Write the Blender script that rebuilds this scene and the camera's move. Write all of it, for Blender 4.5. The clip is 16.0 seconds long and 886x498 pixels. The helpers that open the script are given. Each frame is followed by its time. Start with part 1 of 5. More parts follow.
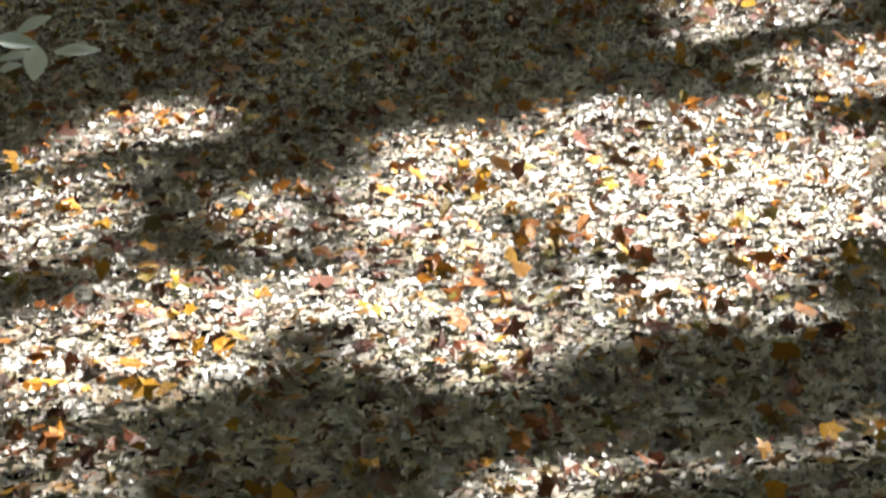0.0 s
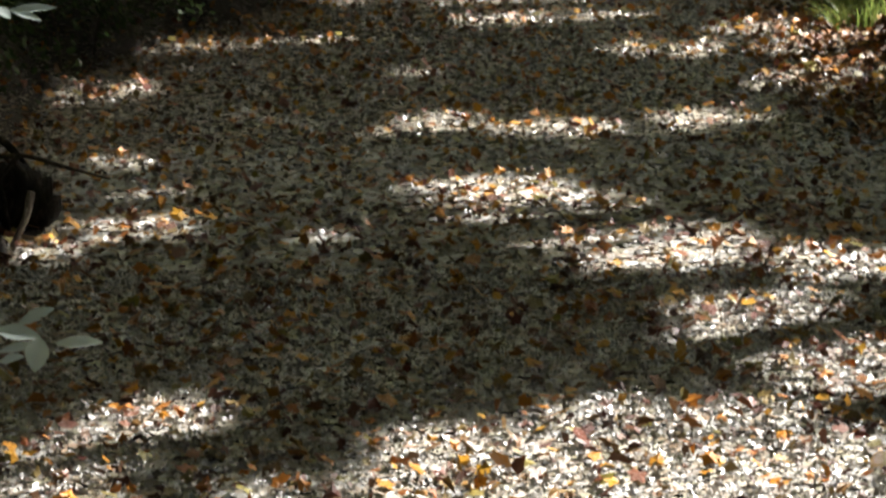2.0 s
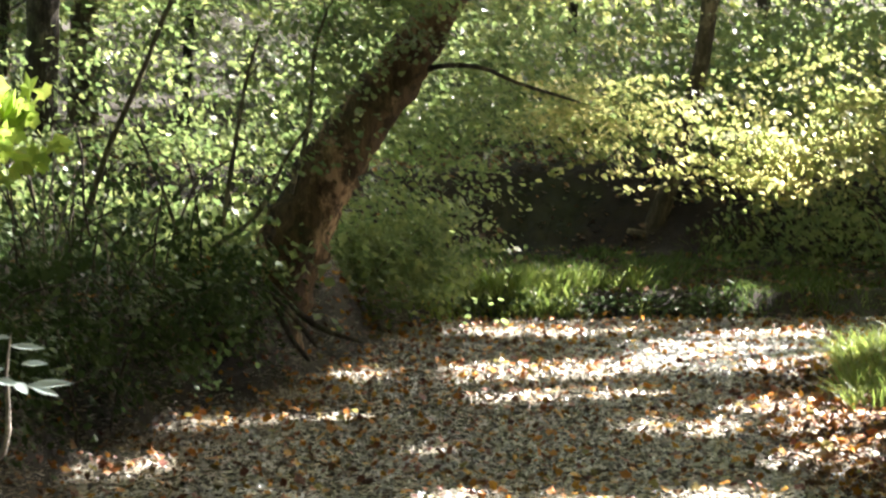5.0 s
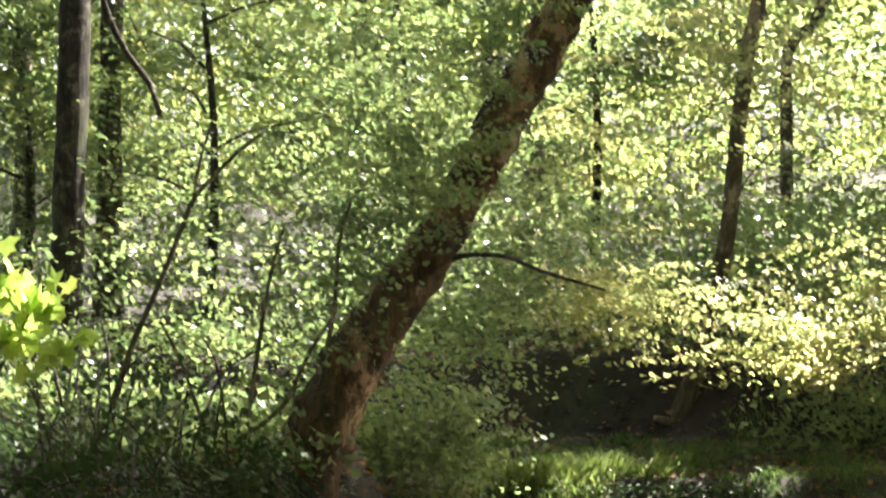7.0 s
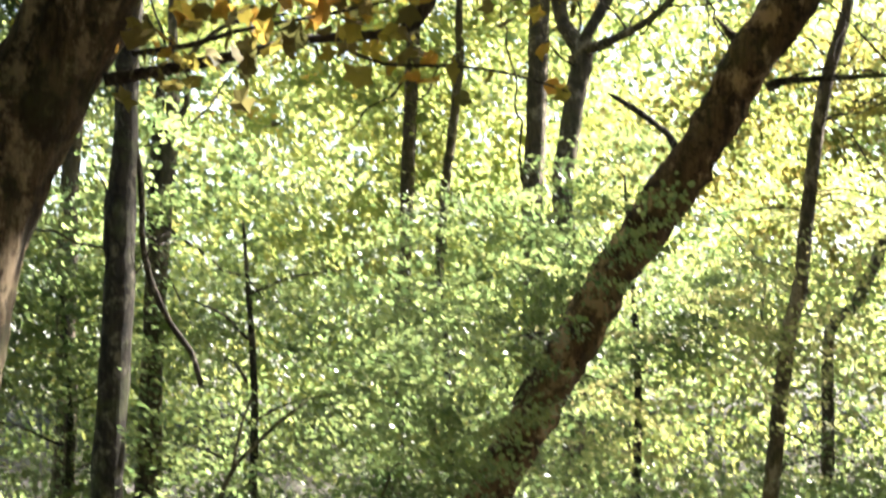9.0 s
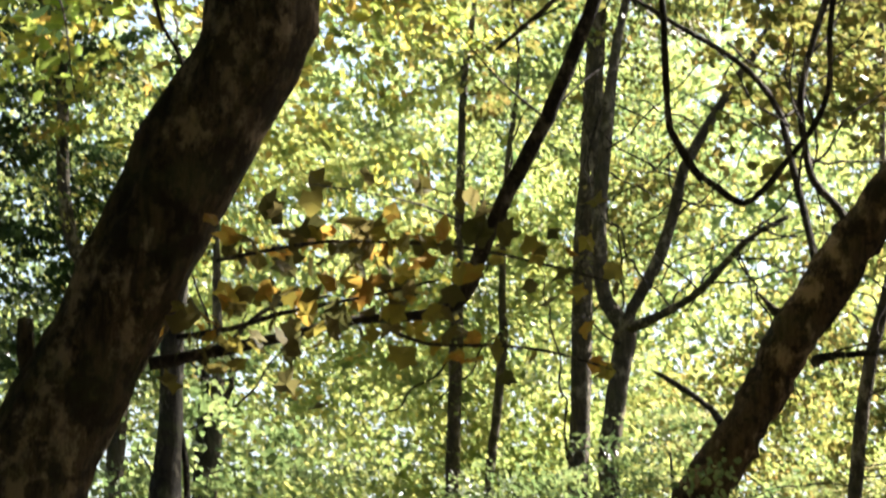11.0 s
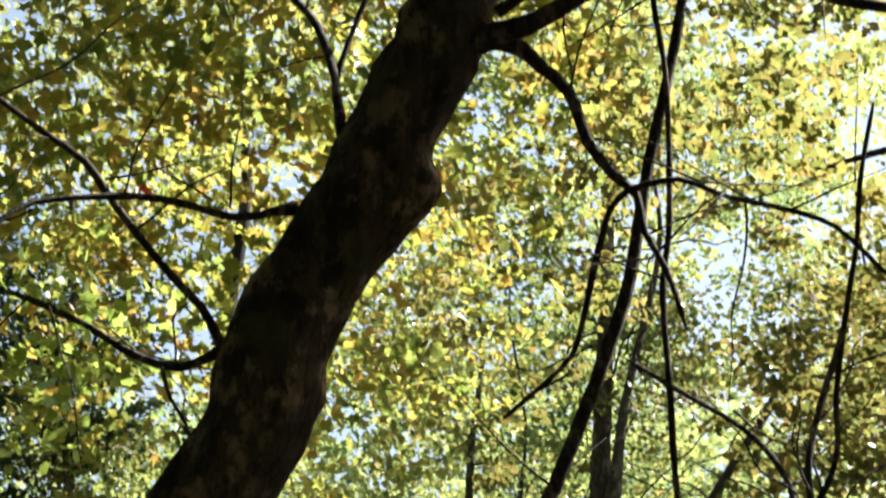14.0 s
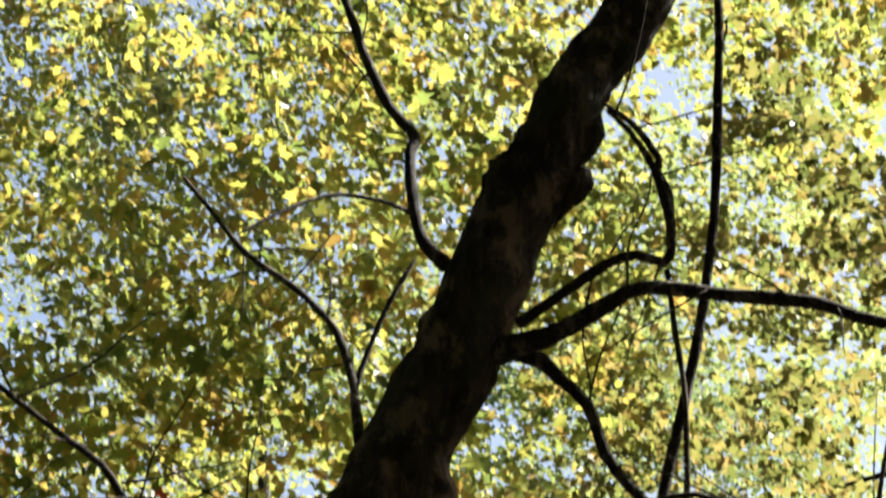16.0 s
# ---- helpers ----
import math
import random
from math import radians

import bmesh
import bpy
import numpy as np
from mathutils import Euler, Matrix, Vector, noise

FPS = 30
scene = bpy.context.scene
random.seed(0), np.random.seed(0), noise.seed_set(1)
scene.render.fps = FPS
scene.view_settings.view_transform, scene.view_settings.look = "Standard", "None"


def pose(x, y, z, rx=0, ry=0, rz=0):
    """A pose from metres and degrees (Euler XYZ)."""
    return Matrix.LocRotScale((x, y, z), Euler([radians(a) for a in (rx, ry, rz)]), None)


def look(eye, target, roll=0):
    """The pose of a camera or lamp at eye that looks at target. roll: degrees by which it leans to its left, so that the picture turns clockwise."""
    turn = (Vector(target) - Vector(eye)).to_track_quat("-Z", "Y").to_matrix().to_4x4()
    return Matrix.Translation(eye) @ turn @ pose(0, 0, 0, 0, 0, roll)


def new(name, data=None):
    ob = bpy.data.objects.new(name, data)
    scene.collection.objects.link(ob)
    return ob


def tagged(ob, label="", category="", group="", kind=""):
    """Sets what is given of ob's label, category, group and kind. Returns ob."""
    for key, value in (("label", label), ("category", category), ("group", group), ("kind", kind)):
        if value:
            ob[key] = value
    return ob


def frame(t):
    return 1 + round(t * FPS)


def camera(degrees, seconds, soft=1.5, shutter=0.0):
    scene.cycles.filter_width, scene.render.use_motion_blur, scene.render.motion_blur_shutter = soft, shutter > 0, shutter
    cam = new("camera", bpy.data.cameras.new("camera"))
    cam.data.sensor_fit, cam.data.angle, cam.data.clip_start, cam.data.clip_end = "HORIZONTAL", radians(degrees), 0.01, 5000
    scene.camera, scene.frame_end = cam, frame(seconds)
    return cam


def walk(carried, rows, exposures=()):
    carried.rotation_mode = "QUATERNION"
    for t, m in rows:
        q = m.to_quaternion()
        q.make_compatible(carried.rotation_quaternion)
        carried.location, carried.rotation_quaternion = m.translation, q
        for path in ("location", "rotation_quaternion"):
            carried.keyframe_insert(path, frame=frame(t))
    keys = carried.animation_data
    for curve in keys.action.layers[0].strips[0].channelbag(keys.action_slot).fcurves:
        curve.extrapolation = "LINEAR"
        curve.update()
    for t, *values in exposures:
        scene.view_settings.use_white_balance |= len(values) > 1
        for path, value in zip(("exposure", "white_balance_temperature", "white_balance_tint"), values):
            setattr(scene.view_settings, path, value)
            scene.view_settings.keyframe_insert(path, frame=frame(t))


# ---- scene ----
# ---- camera: stands on the bank and tilts up from the water to the crowns ----
cam = camera(17.82, 16.0, soft=2.3, shutter=0.5)
EYE = 2.4
TURNS = [
    (0.0, -0.478, -17.768, -0.854),
    (0.5, -0.649, -16.406, -0.544),
    (1.0, -0.685, -14.909, -0.747),
    (1.5, -0.613, -13.192, -0.611),
    (2.0, -0.531, -11.79, -0.342),
    (2.5, -0.356, -10.599, -0.046),
    (3.0, -0.075, -9.551, -0.091),
    (3.5, 0.0, -8.43, -0.0),
    (4.0, -0.254, -6.21, -0.071),
    (4.2, -0.284, -5.682, 0.128),
    (6.3, 0.142, -1.689, -0.783),
    (6.5, 0.265, -1.23, -0.784),
    (7.0, 0.252, -0.307, -0.715),
    (7.5, 0.617, 0.796, -0.242),
    (8.0, 0.741, 2.044, -0.268),
    (8.5, 0.672, 3.425, 0.054),
    (9.0, 1.059, 5.248, 0.281),
    (9.2, 1.224, 5.79, 0.313),
    (11.3, 2.003, 11.648, -0.308),
    (11.5, 2.047, 12.075, 0.117),
    (12.0, 2.081, 13.071, -0.046),
    (12.5, 1.547, 14.244, -0.181),
    (13.0, 1.943, 15.635, -0.371),
    (13.5, 2.057, 17.115, -0.177),
    (14.0, 2.056, 18.396, -0.521),
    (14.5, 2.015, 19.726, -0.258),
    (15.0, 2.508, 21.432, 0.146),
    (15.5, 2.408, 22.973, 0.248),
    (16.0, 2.471, 24.676, 0.742),
]
walk(cam, [(t, pose(0, 0, EYE, 90 + pitch, 0, yaw) @ pose(0, 0, 0, 0, 0, roll)) for t, yaw, pitch, roll in TURNS],
     exposures=[(0.0, 2.57), (0.7, 2.32), (1.5, 2.07), (2.5, 2.1), (3.0, 2.47), (3.5, 2.64), (4.2, 3.05), (6.5, 3.68), (9.0, 3.5), (11.5, 2.42), (13.5, 2.15), (15.0, 1.85), (16.0, 1.8)])

# ---- light: a clear autumn sky, the sun ahead on the right ----
SUN_TURN, SUN_RISE = 58.0, 44.0
world = bpy.data.worlds.new("sky")
scene.world = world
world.use_nodes = True
sky = world.node_tree.nodes.new("ShaderNodeTexSky")
sky.sky_type, sky.sun_disc = "NISHITA", False
sky.sun_elevation, sky.sun_rotation = radians(SUN_RISE), radians(SUN_TURN)
sky.air_density, sky.dust_density, sky.ozone_density = 1.0, 3.5, 1.0
back = world.node_tree.nodes["Background"]
back.inputs["Strength"].default_value = 0.06
world.node_tree.links.new(sky.outputs["Color"], back.inputs["Color"])
SUNWARD = Vector((math.sin(radians(SUN_TURN)) * math.cos(radians(SUN_RISE)), math.cos(radians(SUN_TURN)) * math.cos(radians(SUN_RISE)), math.sin(radians(SUN_RISE))))
sun = new("sun", bpy.data.lights.new("sun", "SUN"))
sun.data.energy, sun.data.angle, sun.data.color = 5.0, radians(0.7), (1.0, 0.965, 0.91)
sun.matrix_world = look((20, 20, 30), Vector((20, 20, 30)) - SUNWARD)

rng = np.random.default_rng(7)


# ---- materials ----
def nodes_of(name):
    mat = bpy.data.materials.new(name)
    mat.use_nodes = True
    tree = mat.node_tree
    return mat, tree, tree.nodes["Principled BSDF"], tree.nodes["Material Output"]


def ramp_of(tree, stops, factor):
    ramp = tree.nodes.new("ShaderNodeValToRGB")
    els = ramp.color_ramp.elements
    while len(els) < len(stops):
        els.new(0.5)
    for el, (at, colour) in zip(els, stops):
        el.position, el.color = at, (*colour, 1)
    tree.links.new(factor, ramp.inputs["Fac"])
    return ramp.outputs["Color"]


def noise_of(tree, scale, detail=4.0, rough=0.55, stretch=None):
    tex = tree.nodes.new("ShaderNodeTexNoise")
    tex.inputs["Scale"].default_value, tex.inputs["Detail"].default_value, tex.inputs["Roughness"].default_value = scale, detail, rough
    coords = tree.nodes.new("ShaderNodeTexCoord")
    if stretch:
        mapping = tree.nodes.new("ShaderNodeMapping")
        mapping.inputs["Scale"].default_value = stretch
        tree.links.new(coords.outputs["Object"], mapping.inputs["Vector"])
        tree.links.new(mapping.outputs["Vector"], tex.inputs["Vector"])
    else:
        tree.links.new(coords.outputs["Object"], tex.inputs["Vector"])
    return tex.outputs["Fac"]


def mix_of(tree, a, b, factor, blend="MIX"):
    mix = tree.nodes.new("ShaderNodeMix")
    mix.data_type, mix.blend_type = "RGBA", blend
    for value, socket in ((a, mix.inputs[6]), (b, mix.inputs[7]), (factor, mix.inputs[0])):
        if isinstance(value, bpy.types.NodeSocket):
            tree.links.new(value, socket)
        elif isinstance(value, tuple):
            socket.default_value = (*value, 1)
        else:
            socket.default_value = value
    return mix.outputs[2]


def bump_of(tree, shader, height, strength, distance):
    bump = tree.nodes.new("ShaderNodeBump")
    bump.inputs["Strength"].default_value, bump.inputs["Distance"].default_value = strength, distance
    tree.links.new(height, bump.inputs["Height"])
    tree.links.new(bump.outputs["Normal"], shader.inputs["Normal"])


def leaf_material(name, stops, through_light=0.5, gloss=0.4, patch=0.55, sheen=0.35):
    """Thin leaves: a colour for each leaf, light let through, a waxy sheen; some patches of the crown turn earlier than others."""
    mat, tree, shader, out = nodes_of(name)
    geometry = tree.nodes.new("ShaderNodeNewGeometry")
    big = noise_of(tree, 1.3, 3.0, 0.7)
    add = tree.nodes.new("ShaderNodeMath")
    add.operation = "MULTIPLY_ADD"
    tree.links.new(big, add.inputs[0])
    add.inputs[1].default_value = patch * 2.0
    spread = tree.nodes.new("ShaderNodeMath")
    spread.operation = "MULTIPLY_ADD"
    tree.links.new(geometry.outputs["Random Per Island"], spread.inputs[0])
    spread.inputs[1].default_value, spread.inputs[2].default_value = 1.0 - patch, -patch * 0.5
    tree.links.new(spread.outputs[0], add.inputs[2])
    colour = ramp_of(tree, stops, add.outputs[0])
    tree.links.new(colour, shader.inputs["Base Color"])
    shader.inputs["Roughness"].default_value = gloss
    shader.inputs["Specular IOR Level"].default_value = sheen
    glow = tree.nodes.new("ShaderNodeBsdfTranslucent")
    vivid = tree.nodes.new("ShaderNodeHueSaturation")
    vivid.inputs["Saturation"].default_value, vivid.inputs["Value"].default_value = 1.0, 1.95
    tree.links.new(colour, vivid.inputs["Color"])
    tree.links.new(vivid.outputs["Color"], glow.inputs["Color"])
    mix = tree.nodes.new("ShaderNodeMixShader")
    mix.inputs[0].default_value = through_light
    tree.links.new(shader.outputs[0], mix.inputs[1])
    tree.links.new(glow.outputs[0], mix.inputs[2])
    tree.links.new(mix.outputs[0], out.inputs["Surface"])
    return mat


def bark_material(name, dark, light, moss=0.0, size=1.0):
    mat, tree, shader, out = nodes_of(name)
    plates = noise_of(tree, 9.0 / size, 8.0, 0.65, (2.2, 2.2, 0.32))
    fine = noise_of(tree, 60.0 / size, 5.0, 0.6, (1.5, 1.5, 0.5))
    colour = ramp_of(tree, [(0.3, dark), (0.62, light)], plates)
    colour = mix_of(tree, colour, dark, fine)
    scab = noise_of(tree, 3.4 / size, 6.0, 0.7, (1.0, 1.0, 0.6))
    colour = mix_of(tree, colour, tuple(min(1.0, c * 1.6 + 0.025) for c in light), ramp_of(tree, [(0.52, (0, 0, 0)), (0.6, (0.8, 0.8, 0.8))], scab))
    colour = mix_of(tree, colour, dark, ramp_of(tree, [(0.5, (0, 0, 0)), (0.57, (0.8, 0.8, 0.8))], noise_of(tree, 5.5 / size, 5.0, 0.65, (1.0, 1.0, 0.8))))
    if moss:
        patches = noise_of(tree, 2.2, 5.0, 0.6)
        cover = ramp_of(tree, [(0.5, (0, 0, 0)), (0.68, (moss, moss, moss))], patches)
        colour = mix_of(tree, colour, (0.10, 0.11, 0.045), cover)
    tree.links.new(colour, shader.inputs["Base Color"])
    shader.inputs["Roughness"].default_value = 0.85
    shader.inputs["Specular IOR Level"].default_value = 0.2
    bump_of(tree, shader, plates, 1.0, 0.06 * size)
    return mat


GREEN = leaf_material("green_leaf", [(0.0, (0.03, 0.062, 0.02)), (0.45, (0.098, 0.134, 0.048)), (0.8, (0.188, 0.21, 0.078)), (1.0, (0.27, 0.27, 0.10))], 0.58, 0.36, 0.6, 1.0)
GOLD = leaf_material("turning_leaf", [(0.0, (0.053, 0.090, 0.017)), (0.28, (0.127, 0.164, 0.038)), (0.54, (0.254, 0.254, 0.049)), (0.75, (0.318, 0.223, 0.053)), (1.0, (0.254, 0.117, 0.032))], 0.55, 0.42, 0.52, 0.6)
WOODS = leaf_material("far_leaf", [(0.0, (0.075, 0.115, 0.04)), (0.4, (0.155, 0.19, 0.058)), (0.75, (0.26, 0.25, 0.08)), (1.0, (0.33, 0.25, 0.085))], 0.55)
SPRAY = leaf_material("spray_leaf", [(0.0, (0.075, 0.105, 0.032)), (0.4, (0.163, 0.18, 0.06)), (0.75, (0.30, 0.27, 0.122)), (1.0, (0.41, 0.315, 0.165))], 0.52, 0.36, 0.5, 1.0)
# darkest, nearly opaque leaf: blocks light and puts shade into foliage colour
SHADE_LEAF = leaf_material("shade_leaf", [(0.0, (0.03, 0.055, 0.018)), (1.0, (0.07, 0.105, 0.036))], 0.12, 0.45, 0.35, 0.12)
ORANGE = leaf_material("maple_leaf", [(0.0, (0.0595, 0.0638, 0.0213)), (0.35, (0.102, 0.0808, 0.0298)), (0.55, (0.17, 0.145, 0.034)), (0.72, (0.272, 0.221, 0.0425)), (0.85, (0.289, 0.145, 0.0298)), (1.0, (0.34, 0.281, 0.051))], 0.45, 0.6, 0.15, 0.12)
# ochre leaf, darkened to put shade into the right-hand crowns
DIM_OCHRE = leaf_material("dimmed_ochre_leaf", [(0.0, (0.043, 0.057, 0.015)), (0.3, (0.095, 0.109, 0.026)), (0.6, (0.171, 0.156, 0.043)), (0.85, (0.218, 0.156, 0.052)), (1.0, (0.179, 0.085, 0.026))], 0.5, 0.42, 0.42, 0.6)
FRESH = leaf_material("fresh_leaf", [(0.0, (0.128, 0.2, 0.04)), (0.6, (0.224, 0.288, 0.056)), (1.0, (0.32, 0.32, 0.08))], 0.65)
RED = leaf_material("red_leaf", [(0.0, (0.45, 0.06, 0.02)), (1.0, (0.5, 0.09, 0.02))], 0.5)
# pale tint stands for sky reflected in glossy leaves
PALE = leaf_material("sky_sheen_leaf", [(0.0, (0.44, 0.53, 0.50)), (1.0, (0.58, 0.65, 0.63))], 0.15, 0.25, 0.1, 0.7)


def by_object(mat):
    """The same material with one tint for each object, for leaves that are objects of their own."""
    twin = mat.copy()
    for node in list(twin.node_tree.nodes):
        if node.bl_idname == "ShaderNodeNewGeometry":
            info = twin.node_tree.nodes.new("ShaderNodeObjectInfo")
            for link in list(node.outputs["Random Per Island"].links):
                twin.node_tree.links.new(info.outputs["Random"], link.to_socket)
    return twin


BARK_BROWN = bark_material("brown_bark", (0.022, 0.016, 0.010), (0.23, 0.165, 0.10), 0.5, 0.9)
BARK_WARM = bark_material("warm_bark", (0.03, 0.02, 0.012), (0.31, 0.20, 0.11), 0.25, 1.0)
BARK_GREY = bark_material("grey_bark", (0.016, 0.013, 0.010), (0.085, 0.07, 0.05), 0.5, 0.7)
# grey bark lightened so that its colour carries the haze
BARK_HAZE = bark_material("haze_paled_bark", (0.055, 0.045, 0.032), (0.20, 0.16, 0.11), 0.25, 0.7)
BARK_VINE = bark_material("vine_bark", (0.025, 0.02, 0.015), (0.12, 0.095, 0.07), 0.0, 0.4)
ROTTEN = bark_material("rotten_wood", (0.006, 0.005, 0.004), (0.03, 0.022, 0.015), 0.0, 0.4)
# haze over thin stems is put into this lighter bark
SAPLING = bark_material("hazed_sapling_bark", (0.05, 0.045, 0.03), (0.20, 0.17, 0.11), 0.4, 0.4)
TWIG = bark_material("twig_bark", (0.12, 0.10, 0.08), (0.34, 0.30, 0.26), 0.0, 0.3)


def litter_material(name, stops, gloss, film=0.0):
    """Fallen leaves: dry and wet ones, each with its own tint, veined and blotched; film: a skin of water."""
    mat, tree, shader, out = nodes_of(name)
    geometry = tree.nodes.new("ShaderNodeNewGeometry")
    colour = ramp_of(tree, stops, geometry.outputs["Random Per Island"])
    blotch = noise_of(tree, 45.0, 4.0)
    colour = mix_of(tree, colour, (0.10, 0.065, 0.04), ramp_of(tree, [(0.5, (0, 0, 0)), (0.75, (0.5, 0.5, 0.5))], blotch))
    tree.links.new(colour, shader.inputs["Base Color"])
    shader.inputs["Roughness"].default_value = gloss
    shader.inputs["Specular IOR Level"].default_value = 0.9 if film else 0.35
    shader.inputs["Coat Weight"].default_value, shader.inputs["Coat Roughness"].default_value, shader.inputs["Coat IOR"].default_value = film, 0.58, 1.9
    bump_of(tree, shader, noise_of(tree, 130.0, 3.0), 0.7, 0.004)
    return mat


LITTER = litter_material("fallen_leaf", [(0.0, (0.045, 0.03, 0.014)), (0.12, (0.12, 0.075, 0.034)), (0.26, (0.20, 0.14, 0.065)), (0.38, (0.15, 0.14, 0.055)), (0.5, (0.255, 0.22, 0.15)), (0.64, (0.32, 0.30, 0.265)), (0.87, (0.40, 0.39, 0.385)), (0.92, (0.19, 0.095, 0.034)), (1.0, (0.25, 0.14, 0.038))], 0.7, 1.0)
FAR_LITTER = litter_material("drifted_leaf", [(0.0, (0.045, 0.03, 0.014)), (0.14, (0.12, 0.075, 0.034)), (0.3, (0.20, 0.14, 0.062)), (0.44, (0.16, 0.14, 0.055)), (0.58, (0.27, 0.22, 0.13)), (0.84, (0.35, 0.305, 0.225)), (0.92, (0.21, 0.12, 0.04)), (1.0, (0.23, 0.115, 0.036))], 0.7, 1.0)
TAN = litter_material("tan_fallen_leaf", [(0.0, (0.09, 0.06, 0.035)), (0.3, (0.19, 0.14, 0.085)), (0.65, (0.34, 0.28, 0.19)), (1.0, (0.42, 0.38, 0.30))], 0.4, 1.0)
RUSSET = litter_material("russet_fallen_leaf", [(0.0, (0.045, 0.02, 0.014)), (0.35, (0.10, 0.03, 0.018)), (0.6, (0.15, 0.075, 0.03)), (0.8, (0.22, 0.12, 0.03)), (1.0, (0.30, 0.22, 0.09))], 0.45)
# wet fragments; the lightest tints put glare and sparkle into the colour
WET_GLARE = litter_material("wet_glare_fragment", [(0.0, (0.08, 0.06, 0.035)), (0.5, (0.22, 0.20, 0.165)), (1.0, (0.47, 0.47, 0.47))], 0.24, 1.0)
BROWN = litter_material("brown_fallen_leaf", [(0.0, (0.05, 0.03, 0.018)), (0.5, (0.13, 0.075, 0.04)), (0.85, (0.24, 0.13, 0.06)), (1.0, (0.36, 0.17, 0.05))], 0.5)
BRIGHT = litter_material("bright_fallen_leaf", [(0.0, (0.47, 0.25, 0.02)), (0.3, (0.40, 0.15, 0.012)), (0.5, (0.22, 0.07, 0.012)), (0.7, (0.10, 0.022, 0.014)), (0.85, (0.10, 0.05, 0.02)), (1.0, (0.21, 0.18, 0.035))], 0.4)

EARTH, tree, shader, out = nodes_of("woodland_soil")
clods = noise_of(tree, 5.0, 8.0, 0.65)
soil = ramp_of(tree, [(0.3, (0.007, 0.005, 0.003)), (0.55, (0.022, 0.015, 0.009)), (0.75, (0.05, 0.032, 0.018))], clods)
soil = mix_of(tree, soil, (0.03, 0.042, 0.012), ramp_of(tree, [(0.55, (0, 0, 0)), (0.7, (0.6, 0.6, 0.6))], noise_of(tree, 0.6, 3.0)))
tree.links.new(soil, shader.inputs["Base Color"])
shader.inputs["Roughness"].default_value = 0.9
bump_of(tree, shader, clods, 1.0, 0.06)

WATER, tree, shader, out = nodes_of("pond_water")
shader.inputs["Base Color"].default_value = (0.035, 0.03, 0.018, 1)
shader.inputs["Roughness"].default_value, shader.inputs["IOR"].default_value = 0.08, 1.33
bump_of(tree, shader, noise_of(tree, 14.0, 3.0), 0.25, 0.01)

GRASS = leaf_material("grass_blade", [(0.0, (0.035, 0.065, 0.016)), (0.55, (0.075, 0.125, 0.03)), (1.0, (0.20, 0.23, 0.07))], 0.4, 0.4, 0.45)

# brighter copy of the grass, with sunlight put into the blade colour
SUNLIT_GRASS = leaf_material("sunlit_grass_blade", [(0.0, (0.07, 0.11, 0.025)), (0.5, (0.14, 0.185, 0.04)), (1.0, (0.25, 0.26, 0.08))], 0.45, 0.4, 0.3)


# ---- making meshes ----
def mesh_of(name, verts, faces, material, smooth=True):
    """A mesh from an array of places and an array of faces with one count of corners."""
    verts, faces = np.asarray(verts, np.float32), np.asarray(faces, np.int32)
    me = bpy.data.meshes.new(name)
    me.vertices.add(len(verts))
    me.vertices.foreach_set("co", verts.ravel())
    count, corners = faces.shape
    me.loops.add(count * corners)
    me.loops.foreach_set("vertex_index", faces.ravel())
    me.polygons.add(count)
    me.polygons.foreach_set("loop_start", np.arange(0, count * corners, corners, dtype=np.int32))
    me.polygons.foreach_set("use_smooth", np.full(count, smooth))
    me.update(calc_edges=True)
    me.materials.append(material)
    return me


def part(name, me, parent, label=""):
    ob = new(name, me)
    ob.parent = parent
    ob.matrix_parent_inverse = parent.matrix_world.inverted() if parent.parent is None else (Matrix.Translation(parent.parent.location)).inverted()
    return tagged(ob, label)


def thing(name, place, label, category, group=""):
    ob = new(name)
    ob.location = place
    ob.matrix_world = Matrix.Translation(place)
    return tagged(ob, label, category, group)


def curve_through(points, step):
    """A smooth line through places with radii, resampled."""
    p = np.array(points, float)
    p = np.vstack([2 * p[0] - p[1], p, 2 * p[-1] - p[-2]])
    rows = []
    for i in range(1, len(p) - 2):
        n = max(2, int(np.linalg.norm(p[i + 1, :3] - p[i, :3]) / step))
        for s in np.arange(n) / n:
            rows.append(0.5 * (2 * p[i] + (p[i + 1] - p[i - 1]) * s + (2 * p[i - 1] - 5 * p[i] + 4 * p[i + 1] - p[i + 2]) * s * s
                               + (3 * p[i] - p[i - 1] - 3 * p[i + 1] + p[i + 2]) * s ** 3))
    rows.append(p[-2])
    return np.array(rows)


